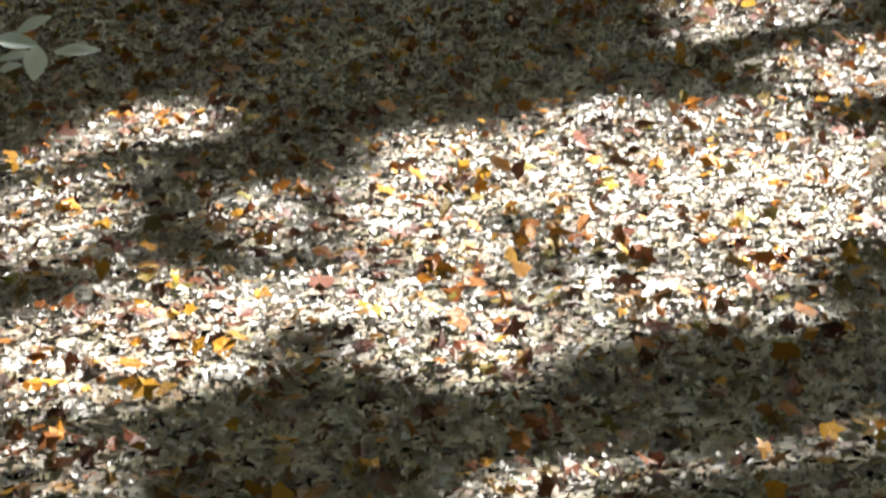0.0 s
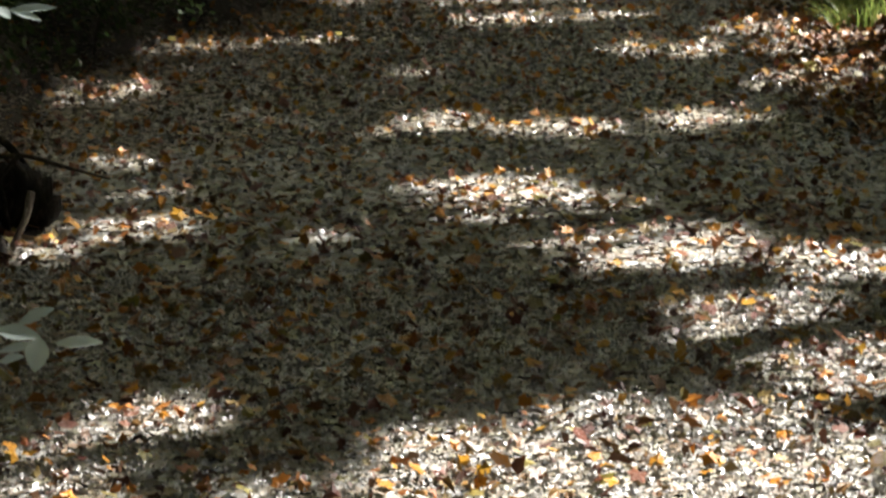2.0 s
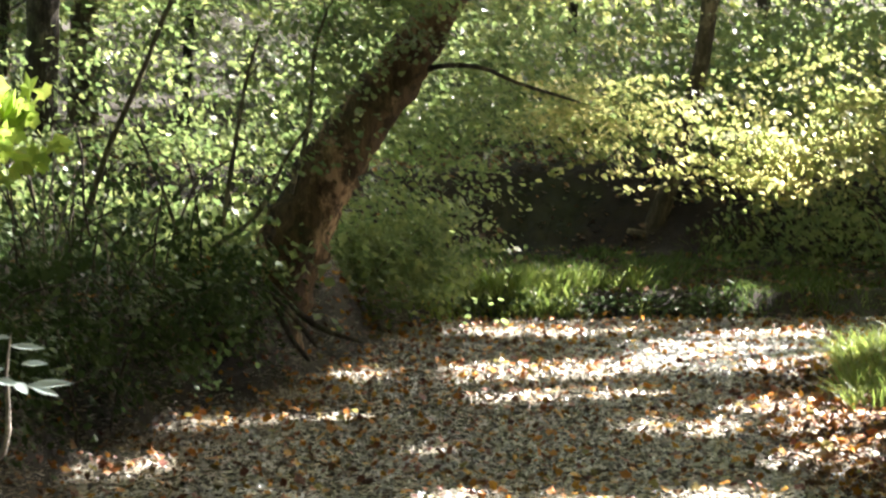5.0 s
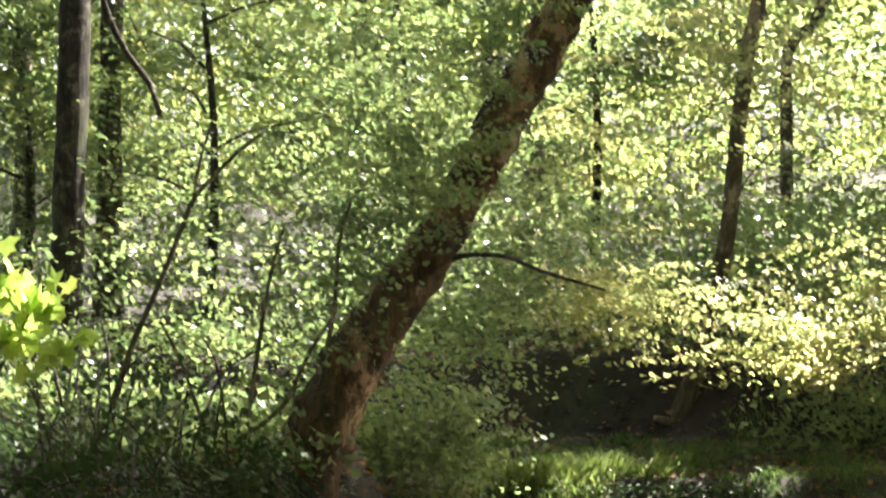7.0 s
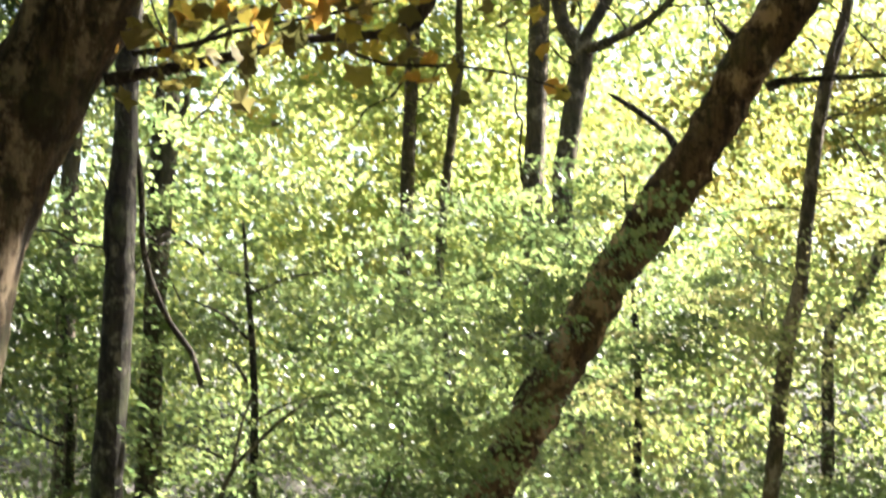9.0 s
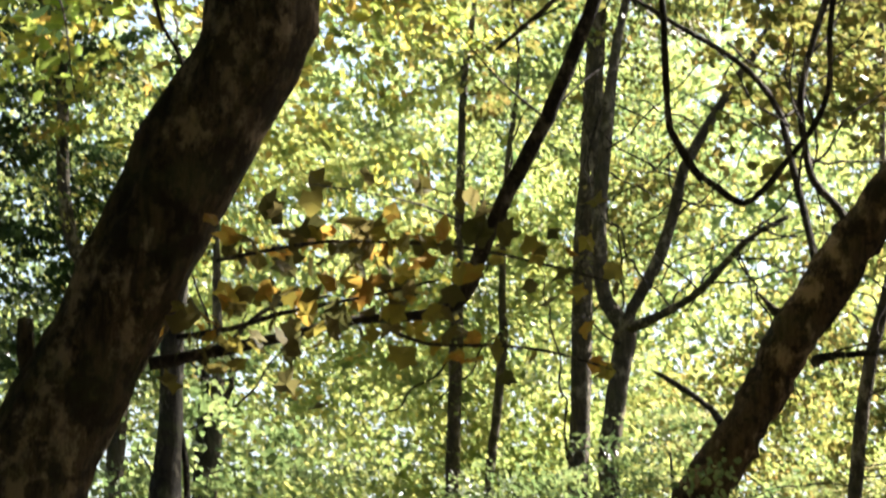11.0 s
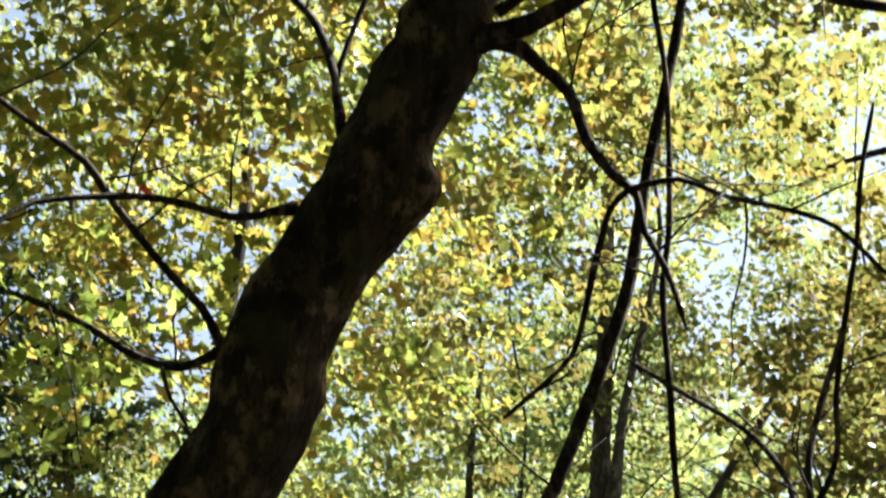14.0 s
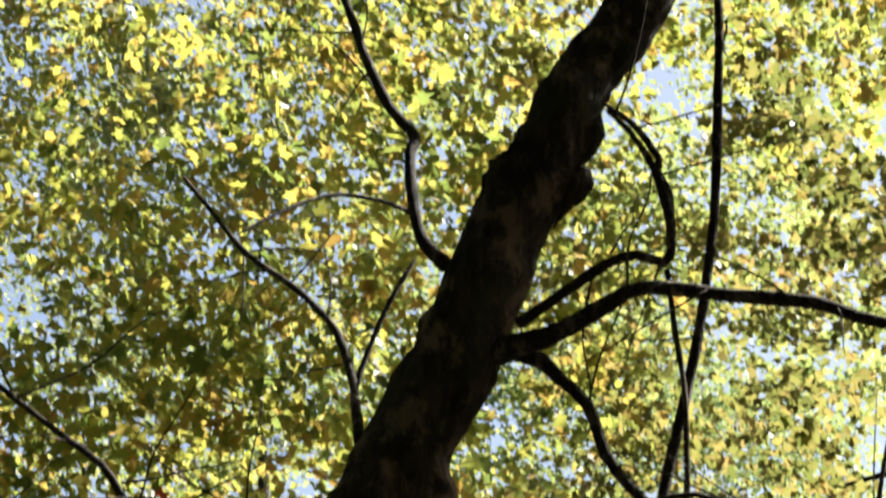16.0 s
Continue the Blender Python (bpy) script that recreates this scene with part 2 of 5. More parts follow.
def limb_mesh(name, points, material, sides=10, step=0.1, knots=0.08, wobble=0.0, ridges=0.0, burls=()):
    """A tapered limb with an uneven, knotty skin."""
    points = [tuple(p) for p in points]
    if points[-1][3] < 0.03:
        (ax, ay, az, ar), (bx, by, bz, br) = points[-2:]
        far = 5 * br / max(math.dist((ax, ay, az), (bx, by, bz)), 0.01)
        points.append((bx + (bx - ax) * far, by + (by - ay) * far, bz + (bz - az) * far, br * 0.15))
    line = curve_through(points, step)
    if wobble:
        for k in range(len(line)):
            q = Vector(line[k, :3] * 2.3)
            line[k, :3] += np.array(noise.noise_vector(q)) * wobble
    n = len(line)
    along = np.gradient(line[:, :3], axis=0)
    along /= np.linalg.norm(along, axis=1, keepdims=True) + 1e-9
    side = np.cross(along, (0.31, 0.9, 0.3))
    side /= np.linalg.norm(side, axis=1, keepdims=True) + 1e-9
    other = np.cross(along, side)
    verts = np.zeros((n, sides, 3))
    for j in range(sides):
        a = 2 * math.pi * j / sides
        ray = math.cos(a) * side + math.sin(a) * other
        for k in range(n):
            r = max(line[k, 3], 0.002)
            q = Vector(line[k, :3] + ray[k] * r)
            bulge = noise.noise(q * (0.55 / max(r, 0.03))) * knots * 1.6 + noise.noise(q * (2.0 / max(r, 0.03))) * knots * 0.6
            ridge = ridges * noise.noise(Vector((math.cos(a) * 3.4, math.sin(a) * 3.4, k * step * 1.1))) if ridges else 0.0
            spot = line[k, :3] + ray[k] * r * (1 + bulge + ridge)
            for bx, by, bz, wide, proud in burls:
                near = 1 - math.dist(spot, (bx, by, bz)) / wide
                if near > 0:
                    spot = spot + ray[k] * proud * near * near * (3 - 2 * near)
            verts[k, j] = spot
    verts = np.vstack([verts.reshape(-1, 3), line[:1, :3], line[-1:, :3]])
    quads = []
    for k in range(n - 1):
        for j in range(sides):
            a, b = k * sides + j, k * sides + (j + 1) % sides
            quads.append((a, b, b + sides, a + sides))
    ends = n * sides
    for j in range(0, sides, 2):
        c, d, e = j, (j + 1) % sides, (j + 2) % sides
        quads.append((ends, e, d, c))
        quads.append((ends + 1, (n - 1) * sides + c, (n - 1) * sides + d, (n - 1) * sides + e))
    return mesh_of(name, verts, quads, material)


def turned(count, flat, facing=None):
    """Random turns of leaves: their tip, side and face ways. flat 1 lies level, 0 any way; leaves of one spray face much the same way."""
    face = rng.normal(size=(count, 3)) * (1 - flat)
    if facing is None:
        face[:, 2] += 0.9 * flat + 0.1
    else:
        face = face * 0.55 + facing
    face /= np.linalg.norm(face, axis=1, keepdims=True)
    tip = rng.normal(size=(count, 3))
    tip -= face * (tip * face).sum(1, keepdims=True)
    tip /= np.linalg.norm(tip, axis=1, keepdims=True)
    return tip, np.cross(face, tip), face


FOLDED = (np.array([(-0.5, 0, 0), (0.0, 0.40, 0.09), (0.5, 0, -0.05), (0.0, -0.40, 0.09)]), np.array([(0, 2, 1), (0, 3, 2)]))
ROUND = (np.array([(-0.5, 0, 0), (-0.24, 0.36, 0.08), (0.2, 0.34, 0.07), (0.5, 0, -0.05), (0.2, -0.34, 0.07), (-0.24, -0.36, 0.08)]), np.array([(0, 3, 1), (1, 3, 2), (0, 4, 3), (0, 5, 4)]))
MAPLE = (np.array([(-0.42, 0, 0), (-0.3, 0.34, 0.05), (0.0, 0.26, 0.03), (0.2, 0.48, -0.04), (0.26, 0.17, 0.03), (0.58, 0, -0.07), (0.26, -0.17, 0.03), (0.2, -0.48, -0.04), (0.0, -0.26, 0.03), (-0.3, -0.34, 0.05)]),
         np.array([(0, 2, 1), (0, 4, 2), (2, 4, 3), (0, 5, 4), (0, 6, 5), (0, 8, 6), (8, 7, 6), (0, 9, 8)]))
OVAL = (np.array([(-0.5, 0, 0.02), (-0.22, 0.25, 0.07), (0.18, 0.23, 0.06), (0.5, 0, -0.04), (0.18, -0.23, 0.06), (-0.22, -0.25, 0.07), (0, 0, 0)]),
        np.array([(6, 1, 0), (6, 2, 1), (6, 3, 2), (6, 4, 3), (6, 5, 4), (6, 0, 5)]))


def lobed():
    """A five-lobed leaf."""
    rim = []
    for a, r in ((180, 0.34), (142, 0.36), (118, 0.50), (90, 0.36), (60, 0.54), (30, 0.38), (0, 0.62), (-30, 0.38), (-60, 0.54), (-90, 0.36), (-118, 0.50), (-142, 0.36)):
        rim.append((r * math.cos(radians(a)), r * math.sin(radians(a)), 0.10 * (r - 0.3) * math.cos(radians(3 * a))))
    rim.append((0, 0, 0.03))
    return np.array(rim), np.array([(12, (i + 1) % 12, i) for i in range(12)])


LOBED = lobed()


def leaf_mesh(name, places, sizes, material, shape=FOLDED, flat=0.3, curl=1.0, thin=(0.75, 1.15)):
    """Leaves at the given places, each turned, sized and curled by chance."""
    base, tris = shape
    count = len(places)
    tip, side, face = turned(count, flat, places[:, 3:] if places.shape[1] == 6 else None)
    places = places[:, :3]
    width = rng.uniform(*thin, size=(count, 1, 1))
    lift = curl * rng.uniform(-0.5, 1.8, size=(count, 1, 1))
    b = base[None] * rng.uniform(0.72, 1.28, size=(count, len(base), 1))
    verts = places[:, None] + sizes[:, None, None] * (b[..., 0:1] * tip[:, None] + b[..., 1:2] * width * side[:, None] + b[..., 2:3] * lift * face[:, None])
    faces = (np.arange(count)[:, None, None] * len(base) + tris[None]).reshape(-1, 3)
    return mesh_of(name, verts.reshape(-1, 3), faces, material, smooth=False)


LIGHTWARD = np.array((0.42, 0.30, 0.62))


def clumps(count, centre, reach, each, spread, keep=None, level=0.8):
    """Leaf places: sprays of leaves strewn through an ellipsoid, flat and ragged, turned to the light."""
    way = rng.normal(size=(count, 3))
    way /= np.linalg.norm(way, axis=1, keepdims=True)
    mid = np.array(centre) + way * np.array(reach) * rng.uniform(0.02, 1, size=(count, 1)) ** (1 / 2.4)
    if keep is not None:
        mid = mid[keep(mid)]
    out = np.repeat(mid, each, axis=0)
    slope = np.repeat(rng.normal(size=(len(mid), 2)) * 0.28 / level, each, axis=0)
    off = rng.normal(size=out.shape) * np.array(spread) * np.repeat(rng.uniform(0.5, 1.3, size=(len(mid), 1)), each, axis=0)
    off[:, 2] += (off[:, :2] * slope).sum(1)
    facing = np.repeat(rng.normal(size=(len(mid), 3)) * 0.38 + LIGHTWARD + (0, 0, level - 0.8), each, axis=0)
    return np.hstack([out + off, facing])


def uneven(places, scale, level):
    """True where a slow noise lies over a level: the closed parts of a crown, the rest are its gaps."""
    return np.array([noise.noise(Vector(p) * scale) > level for p in places], bool)


# ---- ground: one sheet with the pond's basin in it ----
SHORE = [(-2.6, 3.2), (-2.1, 7.0), (-1.85, 9.5), (-1.72, 11.4), (-2.0, 13.8), (-2.1, 16.0), (-1.55, 18.0), (-0.92, 19.75), (-0.55, 21.8), (-0.35, 23.5), (0.2, 24.4),
         (1.8, 24.5), (3.4, 24.5), (6.5, 25.2), (7.5, 23.5), (4.2, 22.6), (3.15, 21.6), (2.92, 20.4), (2.75, 18.5), (2.55, 15.5), (2.5, 12.0), (2.9, 8.0), (3.2, 3.4)]


def shore_distance(x, y):
    """Metres from the shoreline, minus inside the pond."""
    best, inside = np.full(x.shape, 1e9), np.zeros(x.shape, bool)
    for (ax, ay), (bx, by) in zip(SHORE, SHORE[1:] + SHORE[:1]):
        ex, ey = bx - ax, by - ay
        s = np.clip(((x - ax) * ex + (y - ay) * ey) / (ex * ex + ey * ey), 0, 1)
        best = np.minimum(best, np.hypot(x - ax - s * ex, y - ay - s * ey))
        crosses = ((ay > y) != (by > y)) & (x < (bx - ax) * (y - ay) / (by - ay + 1e-12) + ax)
        inside ^= crosses
    return np.where(inside, -best, best)


def ease(s):
    s = np.clip(s, 0, 1)
    return s * s * (3 - 2 * s)


def height(x, y):
    d = shore_distance(x, y)
    left = ease((0.6 - x) / 1.2) * ease((23.8 - y) / 1.0) * ease((y - 4.5) / 3)
    far = ease((y - 23.6) / 1.0)
    bank = left * (0.78 * ease((d - 0.02) / 0.45) + 0.25 * ease((d - 0.5) / 3))
    level = far * (0.22 * ease(d / 0.35) + 0.22 * ease(d / 5) + 0.75 * ease((y - 27.3 - 0.25 * np.sin(x * 1.3)) / 0.9) + 0.09 * np.clip(y - 31, 0, 60))
    rest = np.clip(1 - left - far, 0, 1) * (0.35 * ease(d / 1.0) + 0.4 * ease((d - 0.6) / 4))
    hill = 0.10 * np.clip(np.abs(x) - 14, 0, 60) + 0.06 * np.clip(-y - 8, 0, 60)
    return np.where(d < 0, -0.35 * ease(-d / 0.8), bank + level + rest) + np.where(d > 0, hill, 0)


def ground_height(x, y):
    return height(np.atleast_1d(np.asarray(x, float)), np.atleast_1d(np.asarray(y, float)))


xs = np.concatenate([[-900, -300, -120, -70, -45, -30, -20, -14, -10], np.arange(-7, 8.01, 0.11), [10, 14, 20, 30, 45, 70, 120, 300, 900]])
ys = np.concatenate([[-900, -300, -100, -50, -25, -12, -6, -2], np.arange(0, 36, 0.14), [38, 41, 45, 50, 56, 64, 75, 90, 130, 300, 900]])
gx, gy = np.meshgrid(xs, ys)
gz = height(gx, gy)
near = (np.abs(gx) < 8) & (gy > -1) & (gy < 36)
rough = np.array([noise.fractal(Vector((a * 1.7, b * 1.7, 3.0)), 0.7, 2.0, 5) for a, b in zip(gx.ravel(), gy.ravel())]).reshape(gx.shape)
gz = gz + np.where(near, 0.07, 0.3) * rough * np.clip(np.abs(gz) * 3, 0.1, 1) * np.where(np.abs(gx) > 100, 0, 1)
nx, ny = len(xs), len(ys)
index = np.arange(nx * ny).reshape(ny, nx)
quads = np.stack([index[:-1, :-1], index[:-1, 1:], index[1:, 1:], index[1:, :-1]], -1).reshape(-1, 4)
ground = tagged(new("ground", mesh_of("ground", np.stack([gx, gy, gz], -1).reshape(-1, 3), quads, EARTH)), "dark woodland soil with steep muddy pond banks", "ground", kind="structure")
water = tagged(new("water", mesh_of("water", [(-3.2, 2.6, 0), (8, 2.6, 0), (8, 25.6, 0), (-3.2, 25.6, 0)], [(0, 1, 2, 3)], WATER)), "still dark brown pond water under floating leaves", "water", kind="structure")


# ---- trees ----
def tree_of(label, place, trunk, limbs, bark, category="tree", sides=14, knots=0.08, group="", burls=()):
    """A tree standing at a place: a trunk and limbs, each a part."""
    base = thing("tree", place, label, category, group)
    part("trunk", limb_mesh("trunk", trunk, bark, sides, 0.05 if sides > 14 else 0.2, knots, 0.0, 0.09 if sides > 14 else 0.05, burls), base)
    for name, points, material, label in limbs:
        part(name, limb_mesh(name, points, material, 7, 0.08 if sides > 14 else 0.2, 0.12, 0.0), base, label)
    return base


B_TRUNK = [(-2.62, 12.5, 0.3, 0.36), (-2.58, 12.5, 1.0, 0.27), (-2.52, 12.5, 2.2, 0.25), (-2.40, 12.5, 3.2, 0.245)] + [(-2.2, 12.5, 3.943, 0.244), (-2.029, 12.5, 4.276, 0.244), (-1.797, 12.5, 4.79, 0.237), (-1.62, 12.5, 5.19, 0.244), (-1.34, 12.5, 5.719, 0.244), (-1.16, 12.5, 6.258, 0.24), (-0.83, 12.5, 6.787, 0.237), (-0.698, 12.5, 7.124, 0.215), (-0.51, 12.5, 7.494, 0.212), (-0.369, 12.5, 7.869, 0.194), (-0.188, 12.5, 8.317, 0.2), (-0.068, 12.5, 8.578, 0.188), (0.131, 12.5, 9.049, 0.163), (0.449, 12.5, 9.532, 0.156)] + [(0.75, 12.4, 10.4, 0.145), (1.1, 12.2, 11.6, 0.12), (1.3, 12.0, 13.0, 0.08)]
old_tree = tree_of("leaning mossy brown trunk with crooked dark limbs", (-2.62, 12.5, 0.6), B_TRUNK, [
    ("branch", [(-1.148, 12.5, 6.778, 0.037), (-1.24, 12.357, 6.71, 0.022), (-1.408, 12.214, 6.641, 0.019), (-1.676, 12.071, 6.678, 0.018), (-1.912, 11.929, 6.653, 0.017), (-2.242, 11.786, 6.581, 0.014), (-2.362, 11.643, 6.453, 0.012), (-2.478, 11.5, 6.359, 0.009)], BARK_VINE, ""),
    ("branch", [(-1.467, 12.5, 6.077, 0.03), (-1.5, 12.388, 6.153, 0.025), (-1.549, 12.275, 6.228, 0.022), (-1.68, 12.162, 6.356, 0.021), (-1.917, 12.05, 6.647, 0.019), (-2.048, 11.938, 6.826, 0.018), (-2.212, 11.825, 6.922, 0.015), (-2.4, 11.712, 7.045, 0.014), (-2.587, 11.6, 7.165, 0.012)], BARK_VINE, ""),
    ("branch", [(-1.481, 12.5, 6.091, 0.03), (-1.599, 12.617, 6.069, 0.023), (-1.747, 12.733, 6.08, 0.022), (-1.954, 12.85, 6.186, 0.021), (-2.195, 12.967, 6.366, 0.018), (-2.553, 13.083, 6.565, 0.016), (-2.803, 13.2, 6.664, 0.013)], BARK_VINE, ""),
    ("twig", [(-1.782, 12.7, 6.071, 0.011), (-1.738, 12.7, 5.919, 0.01), (-1.656, 12.7, 5.781, 0.009), (-1.612, 12.7, 5.618, 0.008)], BARK_VINE, ""),
    ("branch", [(-0.92, 12.5, 7.147, 0.033), (-0.956, 12.625, 7.369, 0.025), (-0.984, 12.75, 7.567, 0.023), (-1.075, 12.875, 7.861, 0.021), (-1.193, 13, 8.054, 0.019), (-1.337, 13.125, 8.236, 0.018), (-1.588, 13.25, 8.471, 0.016), (-1.788, 13.375, 8.76, 0.013), (-1.963, 13.5, 9.021, 0.011)], BARK_VINE, ""),
    ("twig", [(-0.981, 12.8, 7.528, 0.018), (-0.922, 12.833, 7.735, 0.015), (-0.829, 12.867, 8.006, 0.014), (-0.72, 12.9, 8.234, 0.013)], BARK_VINE, ""),
    ("branch", [(-0.522, 12.5, 8.061, 0.043), (-0.653, 12.6, 8.259, 0.033), (-0.71, 12.7, 8.555, 0.03), (-0.728, 12.8, 8.827, 0.031), (-0.706, 12.9, 8.964, 0.031), (-0.847, 13, 9.19, 0.029), (-0.978, 13.1, 9.512, 0.026), (-1.077, 13.2, 9.842, 0.024), (-1.19, 13.3, 10.181, 0.021)], BARK_VINE, ""),
    ("twig", [(-0.702, 12.7, 8.43, 0.013), (-0.805, 12.525, 8.409, 0.013), (-1.043, 12.35, 8.373, 0.011), (-1.243, 12.175, 8.229, 0.01), (-1.461, 12, 8.014, 0.007)], BARK_VINE, ""),
    ("branch", [(-0.369, 12.5, 7.574, 0.075), (-0.151, 12.4, 7.602, 0.057), (0.037, 12.3, 7.629, 0.047), (0.251, 12.2, 7.722, 0.042), (0.435, 12.1, 7.761, 0.036), (0.821, 12, 7.673, 0.035), (1.199, 11.9, 7.592, 0.033), (1.364, 11.8, 7.479, 0.032), (1.552, 11.7, 7.391, 0.028), (1.784, 11.6, 7.304, 0.023)], BARK_VINE, "thick dark limb reaching out level"),
    ("branch", [(-0.179, 12.5, 7.747, 0.033), (-0.069, 12.464, 7.812, 0.027), (0.095, 12.427, 7.918, 0.027), (0.259, 12.391, 8.018, 0.027), (0.395, 12.355, 8.044, 0.025), (0.527, 12.318, 7.986, 0.025), (0.56, 12.282, 8.052, 0.022), (0.552, 12.245, 8.213, 0.025), (0.494, 12.209, 8.406, 0.022), (0.504, 12.173, 8.473, 0.019), (0.384, 12.136, 8.638, 0.015), (0.27, 12.1, 8.712, 0.011)], BARK_VINE, ""),
    ("branch", [(-0.234, 12.5, 7.615, 0.05), (-0.072, 12.467, 7.549, 0.042), (0.034, 12.433, 7.424, 0.032), (0.152, 12.4, 7.294, 0.03), (0.24, 12.367, 7.024, 0.027), (0.354, 12.333, 6.843, 0.025), (0.454, 12.3, 6.733, 0.022), (0.481, 12.267, 6.548, 0.017), (0.578, 12.233, 6.345, 0.015), (0.641, 12.2, 6.106, 0.011)], BARK_VINE, ""),
    ("twig", [(0.422, 12.3, 6.766, 0.015), (0.331, 12.35, 6.688, 0.015), (0.254, 12.4, 6.431, 0.016), (0.192, 12.45, 6.175, 0.015), (0.138, 12.5, 6.028, 0.014), (0.007, 12.55, 5.909, 0.011), (-0.151, 12.6, 5.79, 0.01)], BARK_VINE, ""),
    ("twig", [(0.435, 12.3, 6.766, 0.016), (0.639, 12.2, 6.774, 0.015), (0.861, 12.1, 6.647, 0.013), (1.129, 12, 6.541, 0.013), (1.315, 11.9, 6.424, 0.012), (1.492, 11.8, 6.192, 0.011)], BARK_VINE, ""),
    ("twig", [(0.27, 12.5, 8.905, 0.013), (0.394, 12.5, 8.762, 0.016), (0.515, 12.5, 8.543, 0.02), (0.568, 12.5, 8.419, 0.022), (0.563, 12.5, 8.176, 0.02)], BARK_VINE, ""),
    ("stub", [(-2.281, 12.5, 4.182, 0.05), (-2.312, 12.5, 4.361, 0.043), (-2.317, 12.5, 4.516, 0.037)], BARK_BROWN, "broken stub"),
    ("burl", [(0.186, 12.47, 8.937, 0.025), (0.176, 12.47, 8.748, 0.082), (0.141, 12.47, 8.608, 0.03)], BARK_BROWN, "rounded burl"),
    ("burl", [(0.113, 12.47, 8.593, 0.03), (0.129, 12.47, 8.485, 0.075), (0.056, 12.47, 8.347, 0.025)], BARK_BROWN, "rounded burl"),
    ("twig", [(-1.598, 12.3, 4.39, 0.015), (-1.337, 12.2, 4.411, 0.012), (-1.13, 12.1, 4.456, 0.011), (-0.779, 12, 4.504, 0.008), (-0.459, 11.9, 4.554, 0.006)], BARK_VINE, ""),
    ("twig", [(-1.429, 12.3, 4.733, 0.01), (-0.99, 12.15, 4.778, 0.009), (-0.634, 12, 4.747, 0.008), (-0.24, 11.85, 4.679, 0.007), (0.285, 11.7, 4.515, 0.005)], BARK_VINE, ""),
    ("twig", [(-0.679, 12.4, 4.441, 0.01), (-0.498, 12.3, 4.349, 0.009), (-0.149, 12.2, 4.319, 0.007), (0.097, 12.1, 4.265, 0.006), (0.289, 12, 4.188, 0.005)], BARK_VINE, ""),
], BARK_BROWN, sides=40, knots=0.10, burls=[(-0.575, 12.450, 6.835, 0.24, 0.10), (-0.925, 12.450, 5.853, 0.20, 0.12), (0.060, 12.450, 8.912, 0.20, 0.09), (-0.276, 12.450, 8.555, 0.18, 0.05), (-1.367, 12.450, 5.926, 0.20, 0.06)])
part("branch", limb_mesh("branch", [(-1.75, 12.5, 4.302, 0.033), (-1.395, 12.5, 4.367, 0.028), (-1.117, 12.5, 4.426, 0.025), (-0.839, 12.5, 4.488, 0.022), (-0.434, 12.5, 4.525, 0.025), (-0.328, 12.5, 4.612, 0.033), (-0.278, 12.5, 4.739, 0.035), (-0.15, 12.5, 5.038, 0.037), (0.045, 12.5, 5.41, 0.036), (0.17, 12.5, 5.712, 0.035), (0.275, 12.5, 5.98, 0.034), (0.405, 12.5, 6.352, 0.033), (0.512, 12.5, 6.92, 0.029), (0.62, 12.5, 7.37, 0.027), (0.702, 12.5, 7.762, 0.025), (0.78, 12.5, 8.31, 0.024), (0.816, 12.5, 8.885, 0.025), (0.835, 12.5, 9.365, 0.022), (0.834, 12.5, 9.726, 0.02)], BARK_VINE, 9, 0.06, 0.12), old_tree, "bent bough that turns upright")
hanging_vine = thing("vine", (0.54, 12.4, 7.99), "bare dark vine hanging in a loop from a limb", "vine")
part("stem", limb_mesh("stem", [(0.543, 12.4, 7.987, 0.015), (0.575, 12.421, 7.672, 0.014), (0.615, 12.442, 7.332, 0.014), (0.608, 12.463, 6.668, 0.015), (0.566, 12.484, 6.344, 0.016), (0.582, 12.505, 5.916, 0.016), (0.596, 12.526, 5.441, 0.016), (0.621, 12.547, 5.332, 0.018), (0.709, 12.568, 5.179, 0.018), (0.824, 12.589, 5.091, 0.018), (0.932, 12.611, 5.026, 0.018), (1.032, 12.632, 5.098, 0.015), (1.153, 12.653, 5.248, 0.015), (1.262, 12.674, 5.385, 0.015), (1.347, 12.695, 5.59, 0.014), (1.365, 12.716, 5.892, 0.014), (1.436, 12.737, 6.308, 0.013), (1.499, 12.758, 6.614, 0.013), (1.545, 12.779, 6.99, 0.013), (1.617, 12.8, 7.314, 0.011)][:9], BARK_VINE, 7, 0.06, 0.15), hanging_vine)
part("loop", limb_mesh("loop", [(0.543, 12.4, 7.987, 0.015), (0.575, 12.421, 7.672, 0.014), (0.615, 12.442, 7.332, 0.014), (0.608, 12.463, 6.668, 0.015), (0.566, 12.484, 6.344, 0.016), (0.582, 12.505, 5.916, 0.016), (0.596, 12.526, 5.441, 0.016), (0.621, 12.547, 5.332, 0.018), (0.709, 12.568, 5.179, 0.018), (0.824, 12.589, 5.091, 0.018), (0.932, 12.611, 5.026, 0.018), (1.032, 12.632, 5.098, 0.015), (1.153, 12.653, 5.248, 0.015), (1.262, 12.674, 5.385, 0.015), (1.347, 12.695, 5.59, 0.014), (1.365, 12.716, 5.892, 0.014), (1.436, 12.737, 6.308, 0.013), (1.499, 12.758, 6.614, 0.013), (1.545, 12.779, 6.99, 0.013), (1.617, 12.8, 7.314, 0.011)][8:], BARK_VINE, 7, 0.06, 0.15), hanging_vine)

